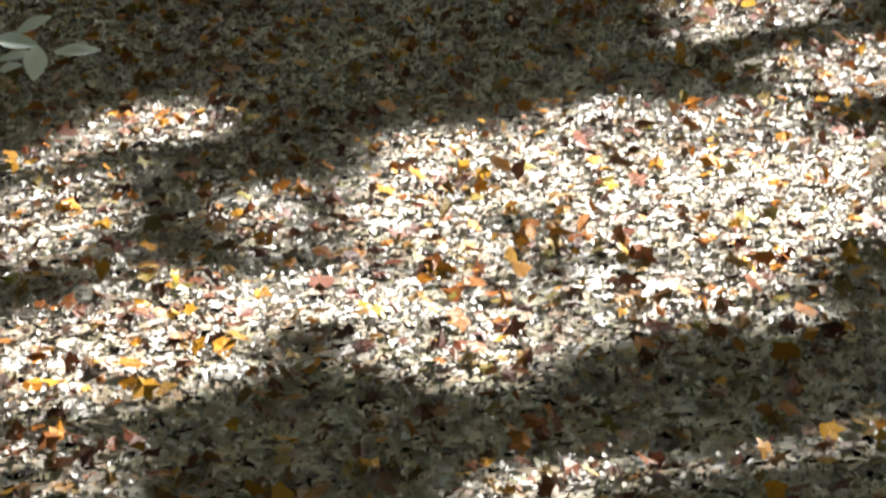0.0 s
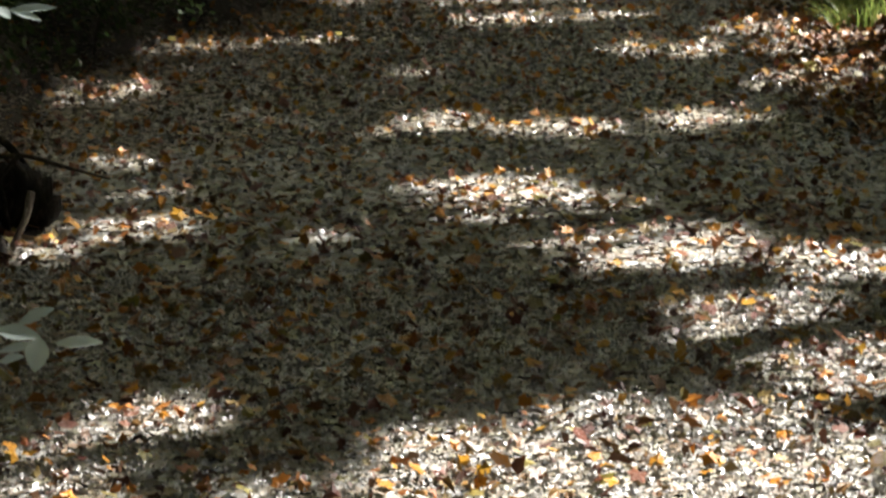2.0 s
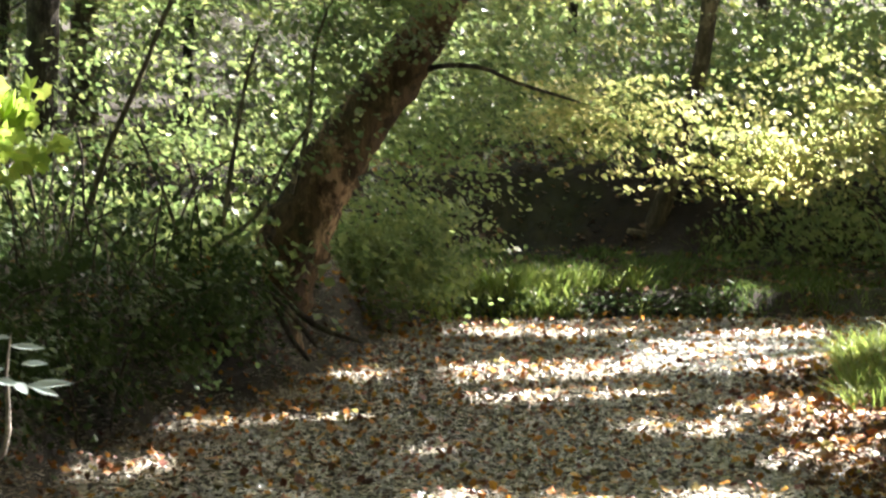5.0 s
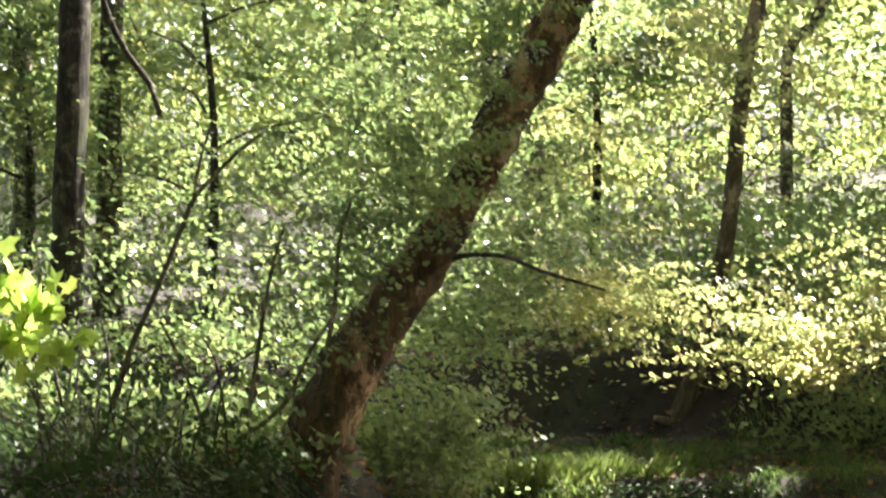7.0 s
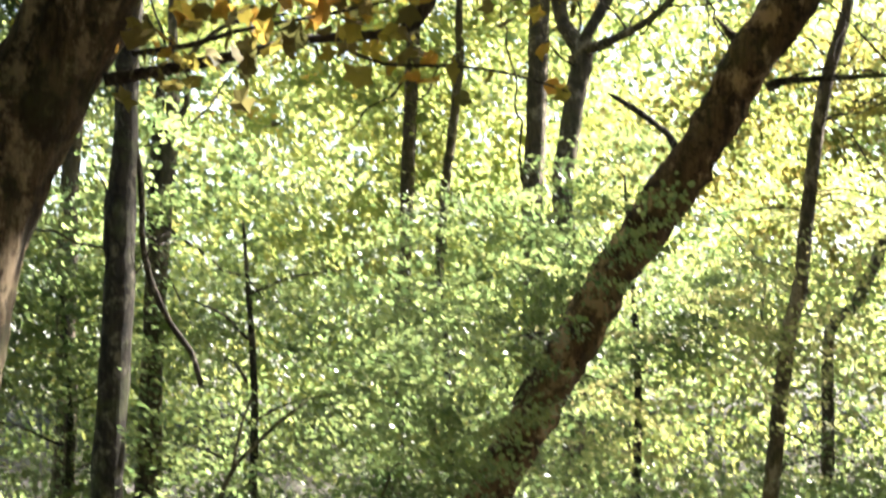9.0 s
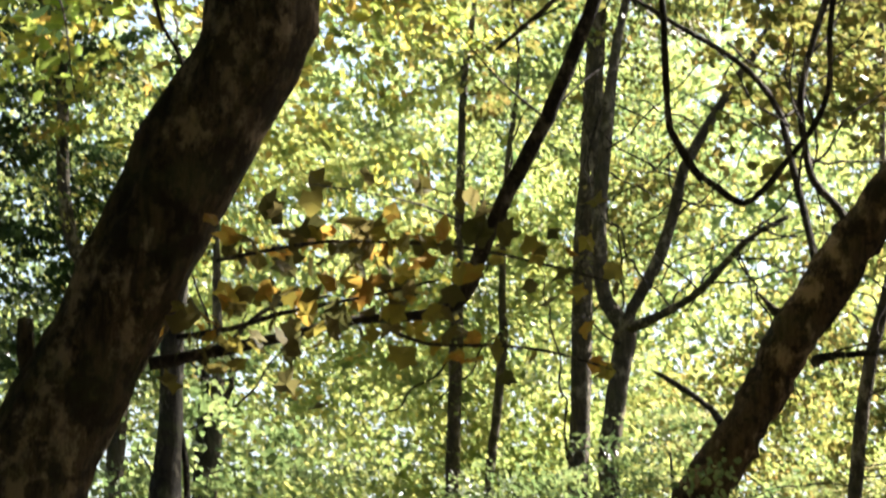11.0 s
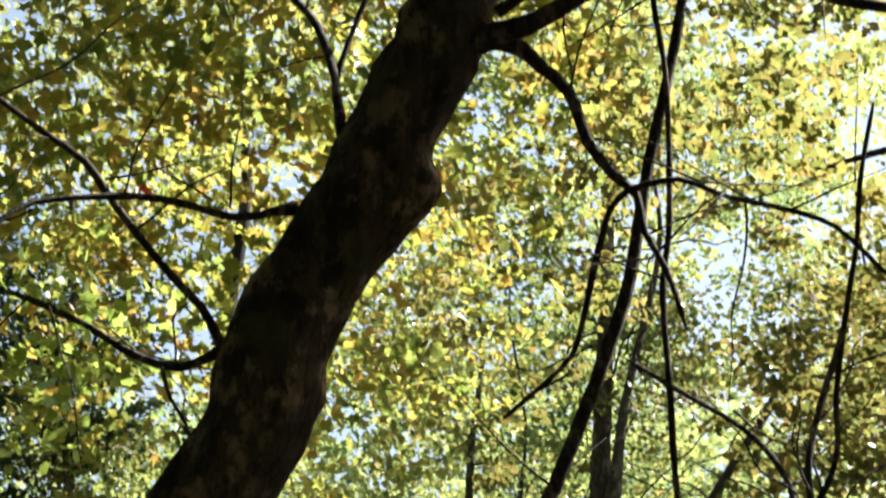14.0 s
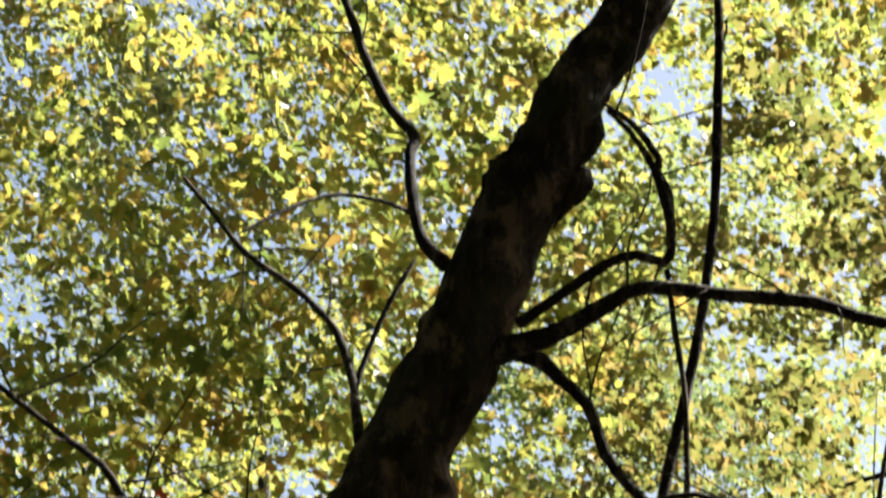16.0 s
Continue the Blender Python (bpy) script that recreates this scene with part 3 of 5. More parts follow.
leaning_tree = tree_of("leaning brown tree at the water's edge", (-1.3, 20.5, 0.3), [(-1.470, 20.5, -0.300, 0.468)] + [(-1.338, 20.5, 0.089, 0.347), (-1.147, 20.5, 0.498, 0.267), (-1.017, 20.5, 0.908, 0.254), (-0.806, 20.5, 1.357, 0.234), (-0.533, 20.5, 1.805, 0.203), (-0.282, 20.5, 2.130, 0.186), (-0.072, 20.5, 2.455, 0.170), (0.180, 20.5, 2.902, 0.165), (0.389, 20.5, 3.227, 0.155), (0.587, 20.5, 3.622, 0.170), (0.854, 20.5, 4.075, 0.165), (1.142, 20.5, 4.489, 0.176), (1.390, 20.5, 4.863, 0.176), (1.606, 20.5, 5.216, 0.166), (1.835, 20.5, 5.655, 0.179), (2.064, 20.5, 5.991, 0.179), (2.294, 20.5, 6.327, 0.179), (2.502, 20.5, 6.604, 0.170), (2.850, 20.5, 7.115, 0.160), (3.120, 20.5, 7.674, 0.147)] + [(3.700, 20.3, 9.500, 0.123), (4.200, 20.2, 11.500, 0.090)], [
    ("branch", [(2.02, 20.5, 5.488, 0.049), (2.077, 20.25, 5.484, 0.032), (2.292, 20, 5.463, 0.024), (2.693, 19.75, 5.449, 0.02), (2.941, 19.5, 5.427, 0.016)], BARK_GREY, ""),
    ("branch", [(1.317, 20.5, 5.028, 0.033), (1.266, 20.667, 5.154, 0.025), (1.088, 20.833, 5.324, 0.025), (0.906, 21, 5.467, 0.021)], BARK_GREY, ""),
    ("stub", [(1.877, 20.5, 5.739, 0.061), (1.733, 20.5, 5.856, 0.041), (1.671, 20.5, 5.927, 0.021)], BARK_BROWN, "broken stub"),
    ("branch", [(2.291, 20.5, 6.478, 0.049), (2.24, 20.571, 6.62, 0.033), (2.065, 20.643, 6.851, 0.031), (2.015, 20.714, 7.083, 0.029), (1.99, 20.786, 7.536, 0.027), (2.116, 20.857, 8.04, 0.027), (2.263, 20.929, 8.461, 0.025), (2.366, 21, 8.798, 0.021)], BARK_VINE, ""),
    ("branch", [(2.074, 20.5, 6.098, 0.041), (2.043, 20.643, 6.294, 0.031), (1.99, 20.786, 6.666, 0.031), (1.908, 20.929, 7.132, 0.029), (1.843, 21.071, 7.519, 0.027), (1.581, 21.214, 7.915, 0.023), (1.071, 21.357, 8.298, 0.021), (0.726, 21.5, 8.571, 0.017)], BARK_VINE, ""),
    ("branch", [(-0.067, 20.5, 2.21, 0.029), (0.137, 20.25, 2.25, 0.02), (0.375, 20, 2.228, 0.016), (0.606, 19.75, 2.129, 0.014), (0.987, 19.5, 2.01, 0.01)], BARK_VINE, ""),
    ("stub", [(0.596, 20.5, 3.531, 0.061), (0.391, 20.5, 3.456, 0.061), (0.248, 20.5, 3.292, 0.057), (0.146, 20.5, 3.148, 0.037)], BARK_VINE, "dark burr"),
], BARK_WARM, sides=24, knots=0.16)

WOOD = "trees of the wood behind the pond"
def footed(points):
    """The trunk's line, carried down into the ground."""
    x, y, z, r = points[0]
    (ax, ay, az, _), (bx, by, bz, br) = points[-2:]
    points = points + [(2 * bx - ax + 0.1, by, bz + 1.6, br * 0.7), (2 * bx - ax - 0.1, by, bz + 3.4, br * 0.4), (2 * bx - ax, by, bz + 5.0, br * 0.12)]
    foot = float(ground_height(x, y)[0])
    return [(x - 0.05, y, foot - 0.2, r * 1.35), (x - 0.03, y, (foot + z) / 2, r * 1.1)] + points, (x, y, foot)


def wood_tree(label, points, limbs, bark):
    trunk, foot = footed(points)
    return tree_of(label, foot, trunk, limbs, bark, sides=12, group=WOOD)


tree_1 = wood_tree("straight grey trunk with a dead hanging branch", [(-4.182, 30, 1.095, 0.190), (-4.158, 30, 1.575, 0.183), (-4.115, 30, 2.535, 0.176), (-4.051, 30, 3.735, 0.168), (-3.999, 30, 4.934, 0.168), (-4.016, 30, 5.073, 0.168), (-4.008, 30, 5.681, 0.161), (-3.967, 30, 6.169, 0.132), (-3.955, 30, 6.904, 0.132), (-3.959, 30, 7.224, 0.124), (-3.886, 30, 8.092, 0.117), (-3.752, 30, 9.096, 0.110), (-3.591, 30, 10.369, 0.102), (-3.49, 30, 11.666, 0.095)], [("dead_branch", [(-3.96, 30, 6.75, 0.035), (-3.80, 30.1, 5.85, 0.036), (-3.80, 30.2, 5.33, 0.036), (-3.71, 30.3, 4.83, 0.036), (-3.50, 30.4, 4.37, 0.036), (-3.27, 30.4, 4.06, 0.035), (-3.15, 30.4, 3.68, 0.03)], BARK_VINE, "bare bent dead branch")], BARK_GREY)
tree_2 = wood_tree("slim grey trunk in the wood", [(-5.469, 36, 3.289, 0.144), (-5.459, 36, 4.009, 0.137), (-5.49, 36, 4.59, 0.13), (-5.48, 36, 5.97, 0.13), (-5.449, 36, 7.067, 0.122), (-5.411, 36, 8.172, 0.115), (-6.118, 36, 9.688, 0.094), (-6.249, 36, 11.592, 0.079), (-6.299, 36, 12.754, 0.072)], [], BARK_HAZE)
tree_3 = wood_tree("forked grey-brown trunk in the wood", [(-4.147, 34, 3.023, 0.15), (-4.135, 34, 3.907, 0.143), (-4.123, 34, 4.404, 0.136), (-4.089, 34, 5.294, 0.136), (-4.013, 34, 6.12, 0.116), (-3.936, 34, 6.95, 0.088), (-3.918, 34, 7.644, 0.075), (-3.946, 34, 8.566, 0.051), (-3.958, 34, 9.987, 0.041)], [
    ("branch", [(-4.089, 34, 5.294, 0.102), (-4.147, 34, 5.913, 0.082), (-4.113, 34, 6.811, 0.068), (-4.07, 34, 7.644, 0.061)], BARK_GREY, ""),
    ("branch", [(-3.936, 34, 6.95, 0.041), (-3.727, 33.75, 7.261, 0.034), (-3.673, 33.5, 7.774, 0.03), (-3.179, 33.25, 8.144, 0.03), (-2.553, 33, 8.203, 0.023)], BARK_VINE, ""),
], BARK_HAZE)
tree_4 = wood_tree("thin dark trunk among bright leaves", [(-1.342, 40, 4.288, 0.12), (-1.304, 40, 5.407, 0.112), (-1.273, 40, 6.383, 0.104), (-1.232, 40, 7.599, 0.1), (-1.183, 40, 8.823, 0.096), (-1.135, 40, 10.468, 0.072), (-1.053, 40, 12.572, 0.056)], [], BARK_HAZE)
wood_tree("thin dark crooked trunk among bright leaves", [(-0.856, 40, 4.762, 0.072), (-0.806, 40, 5.561, 0.072), (-0.728, 40, 6.789, 0.072), (-0.612, 40, 7.764, 0.068), (-0.511, 40, 8.824, 0.064), (-0.525, 40, 9.472, 0.052), (-0.439, 40, 11.301, 0.04)], [], BARK_HAZE)
tree_6 = wood_tree("straight pale grey trunk, haze in its bark colour", [(0.511, 38, 3.084, 0.152), (0.529, 38, 4.987, 0.152), (0.494, 38, 6.42, 0.144), (0.531, 38, 7.113, 0.144), (0.567, 38, 8.117, 0.144), (0.618, 38, 9.674, 0.144), (0.665, 38, 10.056, 0.16), (0.753, 38, 11.248, 0.152), (0.819, 38, 12.455, 0.137), (0.893, 38, 13.596, 0.122), (0.93, 38, 14.417, 0.114), (1.028, 38, 16.106, 0.091)], [], BARK_HAZE)
tree_7 = wood_tree("grey tree forking into three stems", [(1.055, 37, 4.177, 0.141), (0.889, 37, 6.465, 0.141), (0.963, 37, 7.215, 0.141), (1.075, 37, 7.968, 0.141), (1.149, 37, 8.422, 0.148), (0.899, 37, 8.783, 0.104), (0.816, 37, 9.394, 0.104), (0.839, 37, 10.239, 0.1), (0.939, 37, 11.17, 0.089), (1.089, 37, 12.346, 0.067), (1.33, 37, 13.297, 0.052)], [
    ("branch", [(1.043, 37, 8.253, 0.118), (1.231, 36.875, 8.685, 0.088), (1.569, 36.75, 9.267, 0.088), (1.797, 36.625, 9.925, 0.081), (1.949, 36.5, 10.508, 0.073), (2.479, 36.375, 11.395, 0.066), (2.93, 36.25, 12.053, 0.054), (3.192, 36.125, 12.558, 0.047), (3.455, 36, 13.14, 0.04)], BARK_HAZE, ""),
    ("branch", [(1.119, 37, 8.403, 0.081), (1.623, 36.5, 8.544, 0.058), (2.114, 36, 8.791, 0.05), (2.671, 35.5, 9.321, 0.043), (3.136, 35, 9.511, 0.032)], BARK_HAZE, ""),
], BARK_HAZE)
tree_8 = wood_tree("pale slanting trunk on the far bank, haze in its bark colour", [(2.112, 27.8, 0.387, 0.128), (2.256, 27.8, 0.775, 0.1), (2.399, 27.8, 1.162, 0.095), (2.545, 27.8, 1.772, 0.089), (2.692, 27.8, 2.437, 0.083), (2.785, 27.8, 3.324, 0.083), (2.906, 27.8, 4.21, 0.078), (3.003, 27.8, 4.566, 0.078), (3.123, 27.8, 5.687, 0.072), (3.27, 27.8, 6.589, 0.067), (3.531, 27.8, 7.612, 0.056), (3.463, 27.8, 8.564, 0.033)], [], BARK_HAZE)
wood_tree("slanting dark stem behind the leaves", [(4.263, 36, 4.676, 0.079), (4.553, 36, 4.963, 0.079), (4.846, 36, 5.539, 0.079), (5.141, 36, 6.188, 0.072), (5.579, 36, 6.836, 0.065)], [], BARK_HAZE)


# ---- crowns ----
def crown(tree, places, size, material, shape=FOLDED, flat=0.7, label=""):
    sizes = size * rng.uniform(0.6, 1.25, len(places))
    return part("crown", leaf_mesh("crown", places, sizes, material, shape, flat), tree, label)


def open_crown(scale, level):
    return lambda mid: uneven(mid, scale, level)


def layered(level):
    """Uneven sprays, open where sunbeams come down on the far bank and on the lowest sprays."""
    def keep(mid):
        x, y = mid[:, 0] - 0.878 * (mid[:, 2] - 0.3), mid[:, 1] - 0.549 * (mid[:, 2] - 0.3)
        low = np.hypot((x + 1.14 - 3.1) / 1.5, (y + 0.71 - 25.4) / 0.85) > 1
        return uneven(mid, 0.8, level) & (np.hypot((x - 0.5) / 0.75, (y - 24.7) / 0.5) > 1) & (low | (mid[:, 2] < 2.0))
    return keep


crown(old_tree, np.vstack([
    clumps(900, (-1.9, 15.8, 9.2), (2.7, 1.7, 2.8), 14, (0.21, 0.21, 0.08), open_crown(0.9, -0.06)),
    clumps(480, (0.2, 17.4, 12.3), (3.4, 1.5, 1.6), 16, (0.2, 0.2, 0.08), open_crown(0.9, -0.05)),
    # unseen clumps added overhead to keep sun off the trunk
    *[clumps(12, (2.9 + 0.16 * k, 13.9 + 0.22 * k, 12.1), (0.55, 0.55, 0.4), 50, (0.2, 0.2, 0.07)) for k in range(3, 14)],
]), 0.105, GOLD, MAPLE, 0.4)
# right side of the crown, dimmed by its leaf colour
crown(old_tree, clumps(420, (1.4, 16.8, 10.2), (2.6, 1.8, 2.8), 20, (0.17, 0.17, 0.06), open_crown(0.9, 0.05)), 0.10, DIM_OCHRE, MAPLE, 0.4)
crown(leaning_tree, clumps(920, (2.2, 23.5, 10.4), (3.8, 2.0, 3.8), 34, (0.2, 0.2, 0.06), open_crown(0.6, 0.16)), 0.09, DIM_OCHRE, ROUND)
crown(leaning_tree, clumps(560, (-0.6, 25.5, 14.6), (4.8, 1.5, 3.4), 40, (0.2, 0.2, 0.06), open_crown(0.6, -0.1)), 0.09, WOODS, ROUND)
crown(tree_1, clumps(150, (-4.8, 33.2, 6.2), (2.6, 1.6, 2.9), 60, (0.26, 0.26, 0.07), open_crown(0.5, -0.1)), 0.095, GREEN, ROUND)
# dark leaves put the shadow of the wood into this crown
crown(tree_2, clumps(380, (-6.7, 37.0, 11.8), (2.2, 1.6, 4.2), 60, (0.26, 0.26, 0.07), open_crown(0.5, -0.15)), 0.11, SHADE_LEAF)
crown(tree_2, clumps(330, (-8.2, 36.0, 21.5), (2.8, 1.6, 3.4), 46, (0.26, 0.26, 0.07), open_crown(0.5, -0.1)), 0.11, GOLD)
# lighter leaves put sunlight into the lower crown
crown(tree_2, clumps(150, (-6.0, 37.5, 5.5), (2.6, 1.6, 2.8), 46, (0.26, 0.26, 0.07), open_crown(0.5, -0.15)), 0.11, WOODS)
crown(tree_3, clumps(560, (-3.6, 35.5, 12.5), (3.4, 1.8, 5.5), 46, (0.26, 0.26, 0.07), open_crown(0.5, -0.08)), 0.105, GOLD)
crown(tree_4, clumps(884, (-1.2, 41.5, 9.0), (3.4, 1.6, 7.0), 36, (0.28, 0.28, 0.08), open_crown(0.5, -0.1)), 0.125, WOODS)
crown(tree_6, clumps(952, (1.0, 39.5, 15.0), (3.8, 1.8, 6.0), 38, (0.28, 0.28, 0.08), open_crown(0.5, -0.05)), 0.105, GREEN)
crown(tree_7, clumps(816, (3.4, 38.5, 10.5), (3.2, 1.6, 5.5), 38, (0.28, 0.28, 0.08), open_crown(0.5, 0.0)), 0.105, DIM_OCHRE)
crown(tree_8, np.vstack([clumps(44, (1.35, 25.9, 1.75), (0.9, 0.4, 0.5), 42, (0.28, 0.17, 0.018), None, 0.95),
                         clumps(36, (2.9, 26.2, 3.2), (0.8, 0.5, 1.9), 40, (0.28, 0.18, 0.02), layered(-1.0), 0.95),
                         clumps(46, (3.5, 25.0, 1.8), (1.1, 0.4, 0.6), 36, (0.26, 0.17, 0.02), None, 0.95),
                         clumps(38, (2.8, 25.5, 1.35), (1.2, 0.5, 0.45), 40, (0.28, 0.17, 0.018), None, 0.95),
                         clumps(220, (2.2, 26.9, 3.2), (2.4, 1.5, 2.0), 62, (0.30, 0.18, 0.016), layered(0.06), 0.95),
                         clumps(95, (2.9, 29.5, 4.8), (2.3, 1.2, 2.2), 62, (0.30, 0.18, 0.02), layered(0.08), 0.95)]), 0.057, SPRAY, ROUND, label="layered yellow-green sprays")


def young_tree(label, x, y, top, centre, reach, count, size, material):
    """A young tree of the wood: a thin stem, a few boughs and a layered crown."""
    foot = float(ground_height(x, y)[0])
    base = thing("young_tree", (x, y, foot), label, "tree", "young trees of the wood")
    part("trunk", limb_mesh("trunk", [(x, y, foot - 0.2, 0.07), (x + 0.1, y, foot + (top - foot) * 0.5, 0.05), (x - 0.05, y, top, 0.02)], BARK_GREY, 8, 0.3), base)
    for k in range(5):
        a, h = k * 2.4 + x, foot + (top - foot) * (0.35 + 0.12 * k)
        part("branch", limb_mesh("branch", [(x, y, h, 0.022), (x + 0.6 * math.cos(a), y + 0.6 * math.sin(a), h + 0.25, 0.015), (x + 1.3 * math.cos(a), y + 1.3 * math.sin(a), h + 0.35, 0.006)], BARK_VINE, 6, 0.2), base)
    crown(base, clumps(count, centre, reach, 44, (0.24, 0.24, 0.035), open_crown(0.7, 0.0), 1.0), size * 0.84, material, ROUND)


young_tree("young green tree with layered leaves", -2.9, 33.0, 5.6, (-2.6, 33.0, 4.2), (2.0, 1.3, 2.0), 330, 0.09, GREEN)
young_tree("young green tree with layered leaves", -0.6, 32.0, 5.2, (-0.4, 32.0, 4.0), (1.9, 1.3, 2.1), 330, 0.09, GREEN)
young_tree("young green tree with layered leaves", 1.6, 33.5, 6.2, (1.5, 33.5, 4.8), (1.9, 1.3, 2.2), 330, 0.09, GREEN)
young_tree("young green tree with layered leaves", -5.2, 34.0, 5.0, (-5.2, 34.0, 3.8), (1.8, 1.3, 2.2), 300, 0.09, GREEN)

crown(leaning_tree, np.vstack([clumps(3, c, (0.35, 0.25, 0.22), 64, (0.17, 0.12, 0.03), None, 0.95) for c in [(0.76, 19.200, 4.22), (0.49, 19.300, 3.84), (0.11, 19.200, 3.41), (-0.12, 19.200, 3.06), (0.95, 19.200, 4.46), (0.15, 19.200, 3.11), (0.62, 19.1, 4.0), (0.3, 19.1, 3.62), (0.25, 19.15, 3.3), (-0.3, 19.2, 2.85), (-0.1, 19.1, 2.65), (-0.45, 19.2, 2.4)]]), 0.048, GREEN, ROUND, label="green sprays before the trunk")


# ---- the far wood, closing the view and the place around ----
def wood_sheet(count, each, x0, x1, y0, y1, z0, z1, thin_from, spread=(0.5, 0.5, 0.16)):
    mid = np.stack([rng.uniform(x0, x1, count), rng.uniform(y0, y1, count), rng.uniform(0, 1, count)], 1)
    low = ground_height(mid[:, 0], mid[:, 1])
    mid[:, 2] = low + z0 + (z1 - z0) * mid[:, 2]
    keep = uneven(mid, 0.35, -0.35) & (uneven(mid, 0.30, 0.0) | (mid[:, 2] < thin_from))
    mid = mid[keep]
    out = np.repeat(mid, each, axis=0)
    facing = np.repeat(rng.normal(size=(len(mid), 3)) * 0.42 + LIGHTWARD, each, axis=0)
    return np.hstack([out + rng.normal(size=out.shape) * np.array(spread), facing])


far = np.vstack([wood_sheet(3500, 56, -12, 12, 45, 62, 0, 36, 17)])
deep = wood_sheet(2200, 24, -17, 17, 64, 76, 0, 17, 60, (0.9, 0.9, 0.35))
tagged(new("far_woods", leaf_mesh("far_woods", deep, 0.34 * rng.uniform(0.6, 1.3, len(deep)), GREEN, FOLDED, 0.35)), "deep green wood beyond the sunlit trees", "trees", kind="stuff")
tagged(new("far_woods", leaf_mesh("far_woods", far, 0.16 * rng.uniform(0.6, 1.3, len(far)), WOODS, FOLDED, 0.6)), "sunlit green and yellow leaves of the far wood", "trees", kind="stuff")
under = np.vstack([wood_sheet(900, 40, -9, 9, 33, 46, 0, 4.0, 9), wood_sheet(450, 40, -7, 8, 28.6, 33, 0, 1.2, 9), wood_sheet(300, 34, -5.5, -1.2, 19.6, 24.0, 0, 0.3, 9, (0.3, 0.3, 0.09)), wood_sheet(320, 36, -7, -0.6, 24.0, 29.5, 0, 0.35, 9, (0.4, 0.4, 0.1))])
tagged(new("undergrowth", leaf_mesh("undergrowth", under, 0.09 * rng.uniform(0.6, 1.3, len(under)), GREEN, FOLDED, 0.6)), "green undergrowth on the slope behind the pond", "undergrowth", kind="stuff")
dusky = np.vstack([wood_sheet(620, 34, -1.0, 8, 28.3, 34, 0, 1.5, 9, (0.35, 0.35, 0.12)), wood_sheet(160, 34, 3.0, 8, 26.2, 28.4, 0, 0.5, 9, (0.3, 0.3, 0.1))])
tagged(new("undergrowth", leaf_mesh("undergrowth", dusky, 0.09 * rng.uniform(0.6, 1.3, len(dusky)), GREEN, FOLDED, 0.6)), "deep green shaded undergrowth behind the layered sprays", "undergrowth", kind="stuff")
# unseen woods added all around to shut out low sky light
sides = np.vstack([wood_sheet(900, 16, 13, 30, -26, 1, 4, 27, 60), wood_sheet(900, 16, -30, -14, -26, 24, 8, 30, 60), wood_sheet(700, 16, -30, 30, -34, -15, 8, 30, 60),
                   wood_sheet(1300, 16, -34, -13, -20, 60, 0, 20, 30), wood_sheet(1300, 16, 24, 44, -25, 60, 0, 18, 30), wood_sheet(900, 16, -32, 32, -32, -12, 0, 20, 30)])
tagged(new("sky_screen_woods", leaf_mesh("sky_screen_woods", sides, 1.2 * rng.uniform(0.6, 1.3, len(sides)), WOODS, FOLDED, 0.35)), "unseen leafy wood added round the pond against sky light", "trees", kind="stuff")


# ---- unseen trees added on the sunny side to dapple the pond ----
# gaps cut in those crowns to drop sun patches on the water, and spots kept closed to shade it, as x, y and half widths
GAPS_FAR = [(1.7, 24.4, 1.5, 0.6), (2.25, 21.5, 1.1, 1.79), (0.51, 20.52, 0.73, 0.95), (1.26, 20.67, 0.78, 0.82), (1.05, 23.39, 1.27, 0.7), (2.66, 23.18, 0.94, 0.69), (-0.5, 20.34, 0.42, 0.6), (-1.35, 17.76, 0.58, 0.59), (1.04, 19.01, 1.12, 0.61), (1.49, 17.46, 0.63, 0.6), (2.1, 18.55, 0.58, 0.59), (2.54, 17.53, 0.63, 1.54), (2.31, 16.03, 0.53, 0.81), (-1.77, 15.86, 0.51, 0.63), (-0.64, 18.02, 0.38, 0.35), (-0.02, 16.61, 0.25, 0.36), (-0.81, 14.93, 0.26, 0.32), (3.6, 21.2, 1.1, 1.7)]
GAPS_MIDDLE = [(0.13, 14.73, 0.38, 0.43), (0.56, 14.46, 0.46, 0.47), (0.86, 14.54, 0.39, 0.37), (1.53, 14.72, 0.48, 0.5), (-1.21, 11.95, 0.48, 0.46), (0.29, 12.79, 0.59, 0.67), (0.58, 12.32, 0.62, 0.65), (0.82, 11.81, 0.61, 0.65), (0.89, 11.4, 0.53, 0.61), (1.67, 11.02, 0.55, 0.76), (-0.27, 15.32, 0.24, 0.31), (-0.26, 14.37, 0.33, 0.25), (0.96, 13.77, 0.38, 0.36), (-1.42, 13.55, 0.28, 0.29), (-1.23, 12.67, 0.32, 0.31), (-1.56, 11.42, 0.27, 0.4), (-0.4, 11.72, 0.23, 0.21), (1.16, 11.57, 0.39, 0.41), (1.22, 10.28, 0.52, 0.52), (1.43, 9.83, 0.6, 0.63)]
